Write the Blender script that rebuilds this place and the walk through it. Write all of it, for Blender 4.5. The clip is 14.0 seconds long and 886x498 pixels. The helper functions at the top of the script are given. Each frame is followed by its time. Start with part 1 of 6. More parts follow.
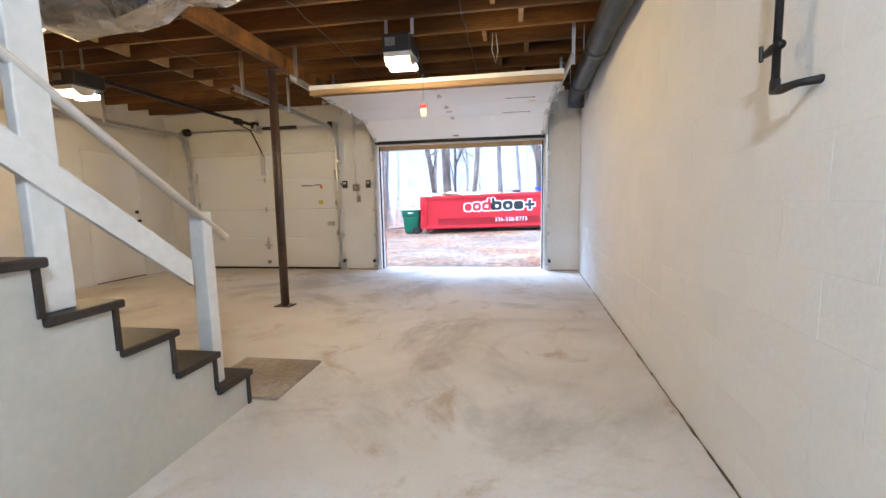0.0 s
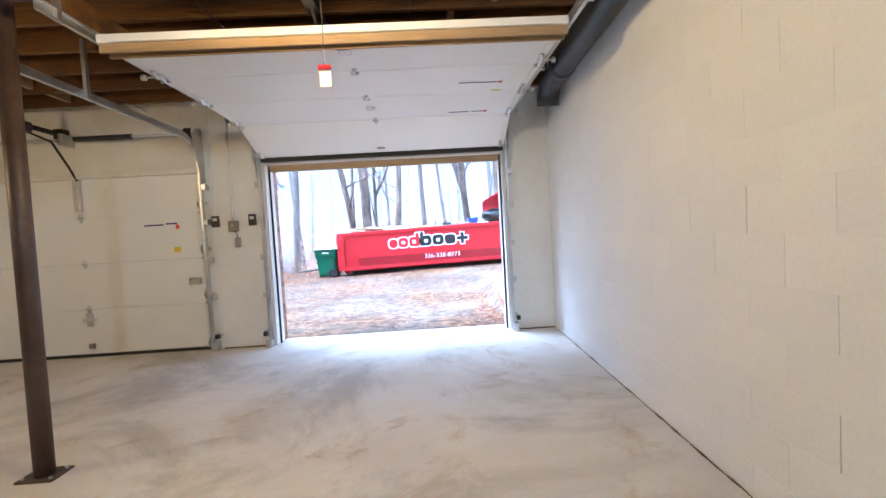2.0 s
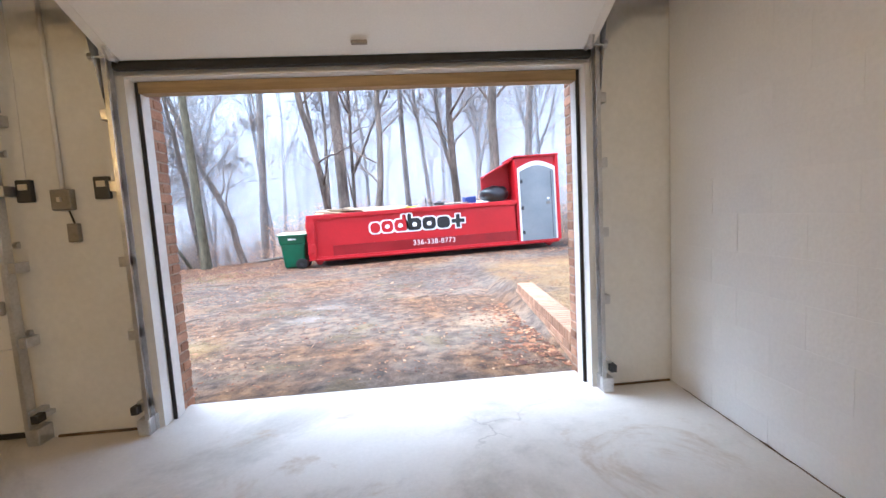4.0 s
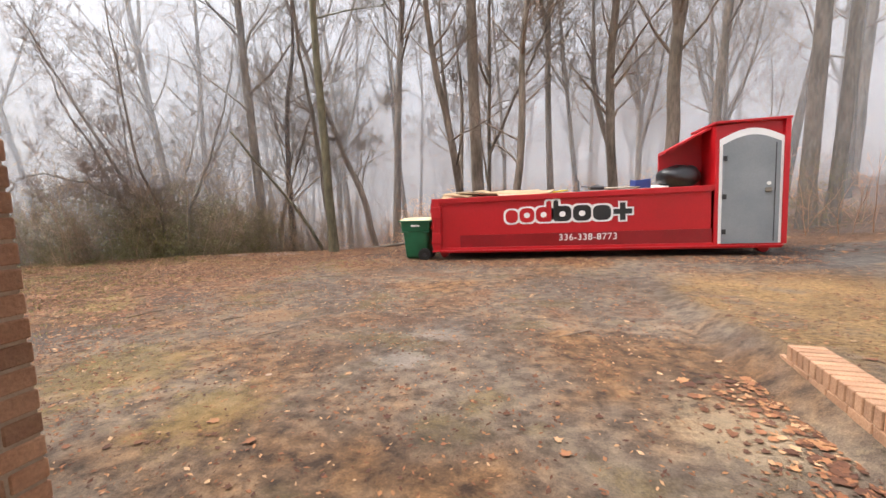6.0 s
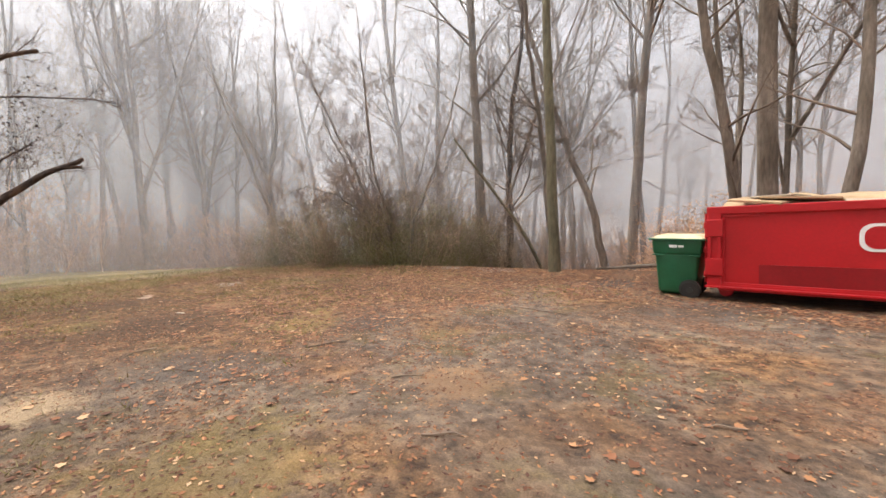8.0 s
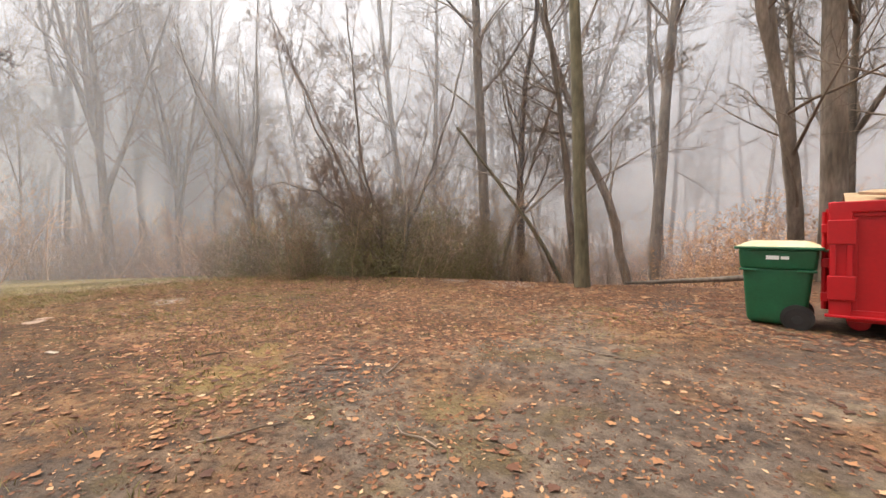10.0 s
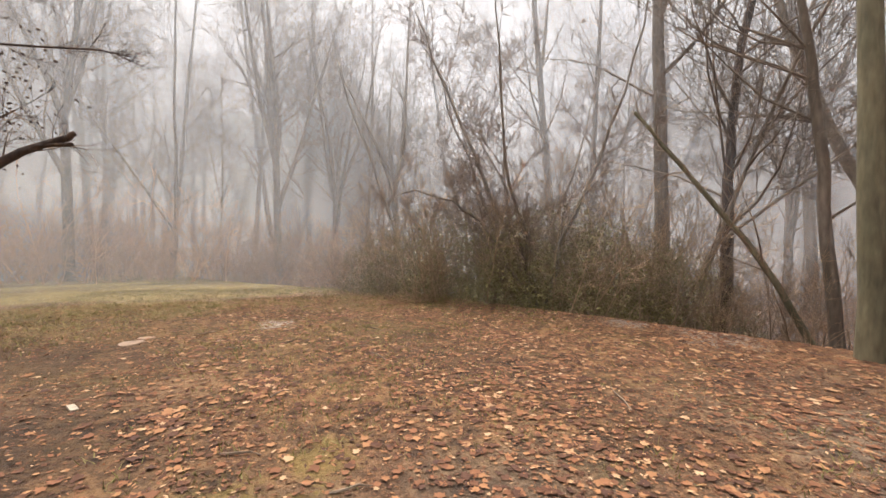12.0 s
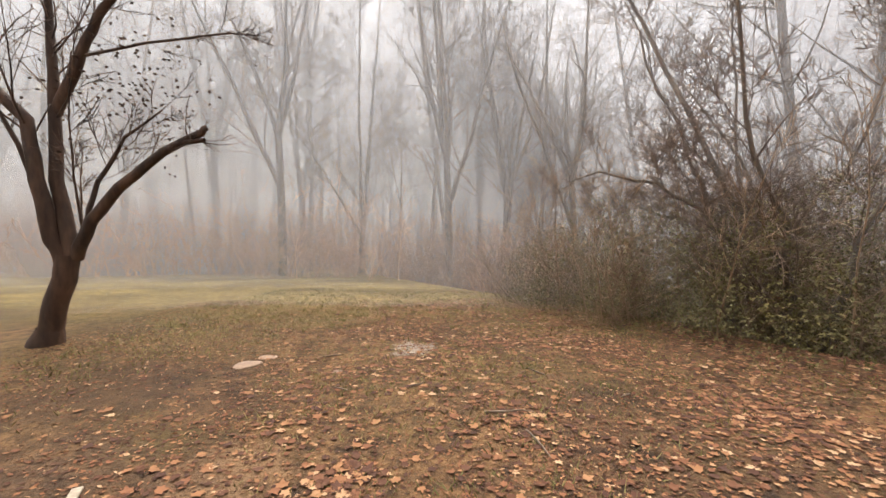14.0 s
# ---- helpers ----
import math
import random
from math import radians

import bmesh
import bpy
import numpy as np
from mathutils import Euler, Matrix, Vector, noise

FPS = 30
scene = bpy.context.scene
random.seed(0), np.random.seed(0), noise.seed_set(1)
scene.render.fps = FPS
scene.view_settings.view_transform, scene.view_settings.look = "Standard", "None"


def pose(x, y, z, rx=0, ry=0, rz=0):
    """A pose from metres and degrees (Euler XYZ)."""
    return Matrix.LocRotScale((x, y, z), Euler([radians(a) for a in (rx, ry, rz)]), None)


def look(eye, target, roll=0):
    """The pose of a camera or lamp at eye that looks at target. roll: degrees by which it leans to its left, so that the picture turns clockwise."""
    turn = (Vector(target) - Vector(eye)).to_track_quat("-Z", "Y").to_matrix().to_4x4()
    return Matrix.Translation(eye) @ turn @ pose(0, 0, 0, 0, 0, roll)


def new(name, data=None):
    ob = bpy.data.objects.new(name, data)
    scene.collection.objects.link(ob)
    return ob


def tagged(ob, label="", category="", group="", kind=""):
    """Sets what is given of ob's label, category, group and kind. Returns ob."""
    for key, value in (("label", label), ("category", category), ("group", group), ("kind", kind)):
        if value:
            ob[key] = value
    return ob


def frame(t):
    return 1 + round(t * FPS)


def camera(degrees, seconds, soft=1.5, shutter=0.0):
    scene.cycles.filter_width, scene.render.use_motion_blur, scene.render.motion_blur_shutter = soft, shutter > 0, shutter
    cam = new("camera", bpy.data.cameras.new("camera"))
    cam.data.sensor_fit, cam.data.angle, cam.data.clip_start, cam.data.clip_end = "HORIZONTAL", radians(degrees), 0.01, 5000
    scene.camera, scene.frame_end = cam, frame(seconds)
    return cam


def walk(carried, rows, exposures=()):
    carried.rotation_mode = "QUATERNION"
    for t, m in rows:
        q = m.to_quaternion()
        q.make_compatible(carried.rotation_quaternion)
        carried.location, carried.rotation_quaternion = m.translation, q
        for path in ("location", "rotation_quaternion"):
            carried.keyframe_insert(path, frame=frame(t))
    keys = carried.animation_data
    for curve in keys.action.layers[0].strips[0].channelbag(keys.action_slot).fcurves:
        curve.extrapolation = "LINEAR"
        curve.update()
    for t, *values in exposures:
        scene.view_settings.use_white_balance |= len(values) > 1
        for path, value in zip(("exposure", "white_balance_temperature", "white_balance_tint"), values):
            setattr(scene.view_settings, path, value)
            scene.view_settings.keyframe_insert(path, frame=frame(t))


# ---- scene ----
cam = camera(94.4, 14.0)
PATH = [
    (0, (-0.148, 0.155, 1.17), (-0.468, 2.116, 0.94), -1.2),
    (0.5, (-0.202, 0.622, 1.177), (-0.441, 2.601, 1.01), -1.8),
    (1, (-0.284, 1.139, 1.194), (-0.389, 3.135, 1.134), -2.3),
    (1.5, (-0.402, 1.651, 1.213), (-0.482, 3.649, 1.188), -3.5),
    (2, (-0.514, 2.166, 1.232), (-0.449, 4.163, 1.148), -3.3),
    (2.5, (-0.601, 2.654, 1.266), (-0.706, 4.649, 1.172), -4.5),
    (3, (-0.669, 3.249, 1.236), (-0.598, 5.238, 1.043), -3.7),
    (3.2, (-0.69, 3.488, 1.227), (-0.607, 5.478, 1.055), -2.7),
    (5.3, (-0.881, 5.927, 1.274), (-0.621, 7.9, 1.068), -5.7),
    (5.5, (-0.892, 6.137, 1.275), (-0.706, 8.116, 1.046), -5.0),
    (6, (-1.011, 6.627, 1.27), (-1.489, 8.556, 1.047), -1.5),
    (6.5, (-1.25, 7.094, 1.282), (-2.106, 8.898, 1.173), -1.2),
    (7, (-1.493, 7.59, 1.26), (-2.723, 9.164, 1.17), -1.3),
    (7.5, (-1.755, 8.011, 1.26), (-3.146, 9.444, 1.154), -2.2),
    (7.7, (-1.893, 8.228, 1.267), (-3.266, 9.674, 1.128), -1.3),
    (9.8, (-3.46, 9.717, 1.145), (-4.87, 11.127, 0.991), -0.9),
    (10, (-3.589, 9.859, 1.133), (-4.954, 11.317, 1.026), -0.5),
    (10.5, (-3.961, 10.31, 1.164), (-5.112, 11.942, 1.054), -2.3),
    (11, (-4.328, 10.683, 1.201), (-5.602, 12.223, 1.128), -2.5),
    (11.5, (-4.757, 10.959, 1.229), (-6.249, 12.29, 1.204), -0.8),
    (12, (-5.194, 11.172, 1.223), (-6.98, 12.071, 1.174), 1.0),
    (12.5, (-5.645, 11.334, 1.213), (-7.563, 11.895, 1.127), 1.3),
    (13, (-6.103, 11.494, 1.252), (-8.091, 11.688, 1.161), 0.7),
    (13.5, (-6.52, 11.679, 1.268), (-8.516, 11.628, 1.157), -1.0),
    (14, (-6.951, 11.848, 1.26), (-8.948, 11.934, 1.185), 0.3),
]
EXPOSURES = [(0.0, 2.82, 4420, 8), (1.0, 2.93, 4220, 8), (2.0, 2.85, 4280, 8), (3.0, 2.68, 4380, 8), (4.2, 2.12, 5000, 9), (5.4, 1.68, 5850, 11), (6.2, 1.25, 6600, 12), (7.5, 1.22, 6700, 12), (10.0, 1.22, 6900, 12), (12.0, 1.14, 6900, 12), (14.0, 1.09, 6900, 12)]
walk(cam, [(t, look(eye, target, roll)) for t, eye, target, roll in PATH], EXPOSURES)

# ---- daylight: a bright foggy sky ----
world = bpy.data.worlds.new("foggy_sky")
scene.world = world
world.use_nodes = True
wn = world.node_tree
sky = wn.nodes.new("ShaderNodeTexSky")
sky.sky_type, sky.sun_disc = "NISHITA", False
sky.sun_elevation, sky.sun_rotation = radians(66), radians(-85)
sky.dust_density, sky.air_density = 6.0, 1.0
grey = wn.nodes.new("ShaderNodeHueSaturation")
grey.inputs["Saturation"].default_value = 0.34
wn.links.new(sky.outputs[0], grey.inputs["Color"])
wn.links.new(grey.outputs[0], wn.nodes["Background"].inputs["Color"])
wn.nodes["Background"].inputs["Strength"].default_value = 0.15

sun = new("sun", bpy.data.lights.new("sun", "SUN"))
sun.data.energy, sun.data.angle, sun.data.color = 1.5, radians(60), (1.0, 0.96, 0.9)
sun.matrix_basis = pose(0, 0, 30, 24, 0, 265)


def lamp(name, x, y, z, watts, color, size):
    ob = new(name, bpy.data.lights.new(name, "POINT"))
    ob.data.energy, ob.data.color, ob.data.shadow_soft_size = watts, color, size
    ob.location = (x, y, z)
    return ob


WARM = (1.0, 0.55, 0.16)
lamp("opener_bulb", -1.12, 3.88, 2.33, 11, WARM, 0.05)
lamp("opener_bulb", -4.60, 3.88, 2.27, 10, WARM, 0.05)
# unseen fill lamp, added behind the start to brighten and warm the interior
lamp("ceiling_bulb_light", 0.0, -0.3, 2.62, 21, (1.0, 0.89, 0.70), 0.06)


# ---- materials ----
def surf(name, c1, c2, scale=2.0, rough=0.7, bump=0.15, fine=40.0, metal=0.0, c3=None, vary=0.0, stretch=(1, 1, 1), grain=0.25, coords="Object"):
    m = bpy.data.materials.new(name)
    m.use_nodes = True
    n, l = m.node_tree.nodes, m.node_tree.links
    b = n["Principled BSDF"]
    if coords == "Object":
        tc = n.new("ShaderNodeTexCoord").outputs["Object"]
    else:
        tc = n.new("ShaderNodeNewGeometry").outputs["Position"]
    mp = n.new("ShaderNodeMapping")
    mp.inputs["Scale"].default_value = stretch
    l.new(tc, mp.inputs["Vector"])
    info = n.new("ShaderNodeObjectInfo")
    shift = n.new("ShaderNodeVectorMath")
    shift.operation = "SCALE"
    shift.inputs[0].default_value = (7.3, 11.1, 5.7)
    l.new(info.outputs["Random"], shift.inputs["Scale"])
    l.new(shift.outputs[0], mp.inputs["Location"])
    big = n.new("ShaderNodeTexNoise")
    big.inputs["Scale"].default_value, big.inputs["Detail"].default_value = scale, 6
    l.new(mp.outputs[0], big.inputs["Vector"])
    small = n.new("ShaderNodeTexNoise")
    small.inputs["Scale"].default_value, small.inputs["Detail"].default_value = fine, 8
    l.new(mp.outputs[0], small.inputs["Vector"])
    ramp = n.new("ShaderNodeValToRGB")
    e = ramp.color_ramp.elements
    e[0].position, e[1].position = 0.32, 0.68
    e[0].color, e[1].color = (*c1, 1), (*c2, 1)
    if c3:
        e.new(0.78).color = (*c3, 1)
    l.new(big.outputs["Fac"], ramp.inputs["Fac"])
    gr = n.new("ShaderNodeMapRange")
    gr.inputs["From Min"].default_value, gr.inputs["From Max"].default_value = 0.25, 0.75
    gr.inputs["To Min"].default_value, gr.inputs["To Max"].default_value = 1 - grain, 1 + grain
    l.new(small.outputs["Fac"], gr.inputs["Value"])
    mul = n.new("ShaderNodeVectorMath")
    mul.operation = "SCALE"
    l.new(ramp.outputs["Color"], mul.inputs[0])
    l.new(gr.outputs[0], mul.inputs["Scale"])
    col = mul.outputs[0]
    if vary:
        vr = n.new("ShaderNodeMapRange")
        vr.inputs["To Min"].default_value, vr.inputs["To Max"].default_value = 1 - vary, 1 + vary
        l.new(info.outputs["Random"], vr.inputs["Value"])
        mul2 = n.new("ShaderNodeVectorMath")
        mul2.operation = "SCALE"
        l.new(col, mul2.inputs[0])
        l.new(vr.outputs[0], mul2.inputs["Scale"])
        col = mul2.outputs[0]
    l.new(col, b.inputs["Base Color"])
    rr = n.new("ShaderNodeMapRange")
    rr.inputs["To Min"].default_value, rr.inputs["To Max"].default_value = max(rough - 0.12, 0.05), min(rough + 0.12, 1)
    l.new(big.outputs["Fac"], rr.inputs["Value"])
    l.new(rr.outputs[0], b.inputs["Roughness"])
    b.inputs["Metallic"].default_value = metal
    if bump:
        bp = n.new("ShaderNodeBump")
        bp.inputs["Strength"].default_value, bp.inputs["Distance"].default_value = bump, 0.02
        l.new(small.outputs["Fac"], bp.inputs["Height"])
        l.new(bp.outputs[0], b.inputs["Normal"])
    return m


def glow(name, color, strength):
    m = bpy.data.materials.new(name)
    m.use_nodes = True
    b = m.node_tree.nodes["Principled BSDF"]
    b.inputs["Base Color"].default_value = (*color, 1)
    b.inputs["Emission Color"].default_value = (*color, 1)
    b.inputs["Emission Strength"].default_value = strength
    b.inputs["Roughness"].default_value = 0.4
    return m


def concrete_floor():
    """Old sealed slab: pale and dark blotches, brown tracked-in dirt, fine grit and hairline cracks."""
    m = bpy.data.materials.new("concrete_floor")
    m.use_nodes = True
    n, l = m.node_tree.nodes, m.node_tree.links
    b = n["Principled BSDF"]
    pos = n.new("ShaderNodeNewGeometry").outputs["Position"]

    def nz(scale, detail, rough, dist=0.0):
        t = n.new("ShaderNodeTexNoise")
        t.inputs["Scale"].default_value, t.inputs["Detail"].default_value = scale, detail
        t.inputs["Roughness"].default_value, t.inputs["Distortion"].default_value = rough, dist
        l.new(pos, t.inputs["Vector"])
        return t.outputs["Fac"]

    def span(v, lo, hi, a=0.0, c=1.0):
        x = n.new("ShaderNodeMapRange")
        x.interpolation_type = "SMOOTHSTEP"
        x.inputs["From Min"].default_value, x.inputs["From Max"].default_value = lo, hi
        x.inputs["To Min"].default_value, x.inputs["To Max"].default_value = a, c
        l.new(v, x.inputs["Value"])
        return x.outputs[0]

    def blend(fac, a, colour):
        x = n.new("ShaderNodeMix")
        x.data_type = "RGBA"
        l.new(fac, x.inputs["Factor"])
        if isinstance(a, tuple):
            x.inputs[6].default_value = (*a, 1)
        else:
            l.new(a, x.inputs[6])
        x.inputs[7].default_value = (*colour, 1)
        return x.outputs[2]

    col = blend(span(nz(0.8, 6, 0.6, 0.4), 0.35, 0.68), (0.62, 0.58, 0.52), (0.73, 0.70, 0.65))
    col = blend(span(nz(0.55, 7, 0.68, 0.8), 0.47, 0.66, 0.0, 0.75), col, (0.36, 0.335, 0.29))
    col = blend(span(nz(1.3, 8, 0.7, 1.2), 0.53, 0.70, 0.0, 0.75), col, (0.42, 0.32, 0.21))
    col = blend(span(nz(2.6, 8, 0.75), 0.62, 0.70, 0.0, 0.45), col, (0.80, 0.79, 0.76))
    col = blend(span(nz(14, 6, 0.8), 0.66, 0.74, 0.0, 0.4), col, (0.34, 0.30, 0.25))
    crack = n.new("ShaderNodeTexVoronoi")
    crack.feature = "DISTANCE_TO_EDGE"
    crack.inputs["Scale"].default_value = 0.45
    bend = n.new("ShaderNodeVectorMath")
    bend.operation = "MULTIPLY_ADD"
    wob = n.new("ShaderNodeTexNoise")
    wob.inputs["Scale"].default_value, wob.inputs["Detail"].default_value = 3.0, 6
    l.new(pos, wob.inputs["Vector"])
    l.new(wob.outputs["Color"], bend.inputs[0])
    bend.inputs[1].default_value = (0.35, 0.35, 0.0)
    l.new(pos, bend.inputs[2])
    l.new(bend.outputs[0], crack.inputs["Vector"])
    line = span(crack.outputs["Distance"], 0.003, 0.0, 0.0, 1.0)
    part_ = n.new("ShaderNodeMath")
    part_.operation = "MULTIPLY"
    l.new(line, part_.inputs[0])
    l.new(span(nz(0.7, 3, 0.5), 0.52, 0.62, 0.0, 0.4), part_.inputs[1])
    col = blend(part_.outputs[0], col, (0.16, 0.13, 0.10))
    grit = n.new("ShaderNodeVectorMath")
    grit.operation = "SCALE"
    l.new(col, grit.inputs[0])
    fine = nz(45, 8, 0.75)
    l.new(span(fine, 0.25, 0.75, 0.95, 1.05), grit.inputs["Scale"])
    l.new(grit.outputs[0], b.inputs["Base Color"])
    l.new(span(nz(1.1, 6, 0.6), 0.3, 0.7, 0.55, 0.8), b.inputs["Roughness"])
    bp = n.new("ShaderNodeBump")
    bp.inputs["Strength"].default_value, bp.inputs["Distance"].default_value = 0.08, 0.01
    l.new(fine, bp.inputs["Height"])
    l.new(bp.outputs[0], b.inputs["Normal"])
    return m


CONCRETE = concrete_floor()
BLOCK = surf("painted_block", (0.79, 0.79, 0.78), (0.84, 0.84, 0.82), 1.2, 0.6, 0.10, 60, grain=0.03)
PLASTER = surf("white_wall_paint", (0.70, 0.68, 0.63), (0.78, 0.77, 0.73), 1.5, 0.6, 0.05, 30, grain=0.04)
DOORWHITE = surf("door_white_enamel", (0.78, 0.77, 0.74), (0.82, 0.81, 0.79), 1.0, 0.42, 0.04, 90, grain=0.03)
TRIM = surf("white_gloss_paint", (0.70, 0.68, 0.64), (0.80, 0.79, 0.76), 3.0, 0.4, 0.06, 25, grain=0.06)
JOIST = surf("old_joist_wood", (0.024, 0.010, 0.001), (0.19, 0.085, 0.009), 1.6, 0.75, 0.25, 30, stretch=(0.25, 3, 3), grain=0.35)
SUBFLOOR = surf("subfloor_boards", (0.14, 0.055, 0.004), (0.64, 0.30, 0.026), 1.2, 0.7, 0.2, 25, stretch=(2, 0.6, 1), grain=0.3)
LUMBER = surf("pale_lumber", (0.25, 0.165, 0.075), (0.40, 0.28, 0.13), 2.0, 0.6, 0.2, 20, stretch=(0.3, 4, 4), grain=0.2)
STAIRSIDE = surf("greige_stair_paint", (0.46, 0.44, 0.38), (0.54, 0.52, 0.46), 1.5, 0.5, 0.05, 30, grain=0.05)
TREAD = surf("dark_stair_paint", (0.016, 0.012, 0.011), (0.038, 0.030, 0.026), 3.0, 0.5, 0.12, 35, grain=0.3)
STEELBROWN = surf("brown_painted_steel", (0.045, 0.028, 0.02), (0.09, 0.055, 0.04), 3.0, 0.5, 0.1, 30, grain=0.25)
GALV = surf("galvanised_steel", (0.50, 0.50, 0.50), (0.66, 0.66, 0.66), 6.0, 0.35, 0.06, 60, metal=0.9, grain=0.1)
FOIL = surf("foil_wrap", (0.55, 0.56, 0.58), (0.72, 0.73, 0.75), 8.0, 0.25, 0.9, 14, metal=0.95, grain=0.1)
BLACK = surf("black_plastic", (0.012, 0.012, 0.013), (0.03, 0.03, 0.032), 5.0, 0.4, 0.06, 60, grain=0.2)
DUCTBLACK = surf("black_duct", (0.018, 0.02, 0.024), (0.045, 0.05, 0.058), 3.0, 0.38, 0.08, 20, grain=0.2)
RUBBER = surf("rubber_seal", (0.015, 0.014, 0.013), (0.03, 0.028, 0.026), 6.0, 0.8, 0.1, 40, grain=0.2)
IRON = surf("black_iron_pipe", (0.012, 0.011, 0.011), (0.035, 0.03, 0.028), 8.0, 0.5, 0.2, 60, metal=0.4, grain=0.3)
SLAB = surf("worn_plywood_slab", (0.26, 0.21, 0.15), (0.42, 0.36, 0.28), 3.0, 0.75, 0.2, 30, grain=0.25, c3=(0.20, 0.15, 0.10))
SLAB_DIRT = surf("dry_brown_dirt", (0.06, 0.035, 0.018), (0.20, 0.13, 0.07), 9, 0.9, 0.3, 60, grain=0.3)
CREAM = surf("cream_plate", (0.62, 0.56, 0.44), (0.70, 0.64, 0.52), 4, 0.4, 0.03, 60, grain=0.04)
GREYBOX = surf("grey_metal_box", (0.20, 0.18, 0.15), (0.30, 0.27, 0.23), 6, 0.5, 0.08, 60, metal=0.5, grain=0.15)
BLUE = surf("blue_sticker", (0.02, 0.03, 0.16), (0.03, 0.04, 0.20), 4, 0.4, 0, 30, grain=0.05)
REDST = surf("red_plastic", (0.50, 0.02, 0.02), (0.60, 0.03, 0.02), 4, 0.4, 0, 30, grain=0.05)
YELLOWST = surf("yellow_sticker", (0.65, 0.52, 0.02), (0.72, 0.58, 0.03), 4, 0.4, 0, 30, grain=0.05)
REDPAINT = surf("red_dumpster_paint", (0.39, 0.002, 0.006), (0.48, 0.003, 0.009), 1.2, 0.5, 0.05, 30, grain=0.08)
REDDARK = surf("dark_red_stripe", (0.20, 0.002, 0.006), (0.27, 0.004, 0.010), 1.2, 0.35, 0.05, 30, grain=0.10)
WHITEVINYL = surf("white_vinyl", (0.80, 0.79, 0.77), (0.84, 0.83, 0.81), 3, 0.4, 0, 30, grain=0.03)
BLACKVINYL = surf("black_vinyl", (0.012, 0.014, 0.016), (0.02, 0.022, 0.025), 3, 0.35, 0, 30, grain=0.1)
GREYPLASTIC = surf("grey_cabin_plastic", (0.18, 0.20, 0.215), (0.24, 0.26, 0.275), 1.5, 0.45, 0.04, 40, grain=0.06)
BINGREEN = surf("green_bin_plastic", (0.006, 0.085, 0.035), (0.010, 0.125, 0.055), 3, 0.42, 0.05, 50, grain=0.12)
CARD = surf("brown_cardboard", (0.30, 0.20, 0.11), (0.44, 0.31, 0.18), 4, 0.8, 0.1, 30, grain=0.12)
TARP = surf("blue_plastic", (0.02, 0.04, 0.20), (0.03, 0.07, 0.30), 4, 0.4, 0.1, 30, grain=0.1)
BRICK = surf("red_brown_brick", (0.27, 0.135, 0.078), (0.43, 0.25, 0.155), 7, 0.85, 0.35, 90, grain=0.2, vary=0.25)
TANBRICK = surf("tan_edging_brick", (0.24, 0.13, 0.075), (0.36, 0.21, 0.125), 7, 0.85, 0.35, 90, grain=0.2, vary=0.2)
MORTAR = surf("brick_mortar", (0.30, 0.22, 0.16), (0.42, 0.33, 0.25), 9, 0.9, 0.3, 80, grain=0.15)
BARK = surf("grey_brown_bark", (0.12, 0.095, 0.07), (0.26, 0.21, 0.165), 3, 0.9, 0.6, 18, stretch=(1, 1, 0.25), grain=0.35, vary=0.25)
MOSSBARK = surf("mossy_bark", (0.09, 0.082, 0.048), (0.18, 0.155, 0.095), 3, 0.9, 0.6, 18, stretch=(1, 1, 0.25), grain=0.35)
DARKBARK = surf("dark_wet_bark", (0.025, 0.015, 0.010), (0.10, 0.055, 0.034), 4, 0.8, 0.6, 20, stretch=(1, 1, 0.3), grain=0.35)
TWIG = surf("twig_brown", (0.13, 0.095, 0.07), (0.24, 0.18, 0.13), 2, 0.9, 0, 20, grain=0.25, vary=0.2)
BEECH = surf("rust_sapling_leaf", (0.40, 0.20, 0.09), (0.60, 0.36, 0.18), 1.2, 0.7, 0, 20, grain=0.3)
IVYLEAF = surf("ivy_leaf", (0.06, 0.075, 0.02), (0.13, 0.15, 0.045), 1.2, 0.6, 0, 20, grain=0.35)
RUSTTWIG = surf("rusty_brush_twig", (0.36, 0.185, 0.10), (0.56, 0.32, 0.19), 2, 0.9, 0, 20, grain=0.3, vary=0.25)
THORN = surf("thicket_twig", (0.17, 0.11, 0.065), (0.30, 0.205, 0.125), 2, 0.9, 0, 20, grain=0.3, vary=0.25)
BUSHLEAF = surf("evergreen_leaf", (0.085, 0.074, 0.020), (0.20, 0.165, 0.048), 1.2, 0.7, 0, 20, grain=0.4)


# ---- mesh helpers ----
def mesh_ob(name, bm, mat, smooth=False):
    me = bpy.data.meshes.new(name)
    bm.normal_update()
    bm.to_mesh(me)
    bm.free()
    if smooth:
        me.shade_smooth()
    me.materials.append(mat)
    return new(name, me)


def part(name, bm, mat, parent, label="", smooth=False):
    ob = mesh_ob(name, bm, mat, smooth)
    ob.parent = parent
    return tagged(ob, label) if label else ob


def thing(name, x, y, z, label, category, group="", kind="", rz=0, ry=0):
    ob = new(name)
    ob.matrix_basis = pose(x, y, z, 0, ry, rz)
    ob.empty_display_size = 0.1
    return tagged(ob, label, category, group, kind)


def structure(name, bm, mat, label, category, smooth=False):
    return tagged(mesh_ob(name, bm, mat, smooth), label, category, "", "structure")


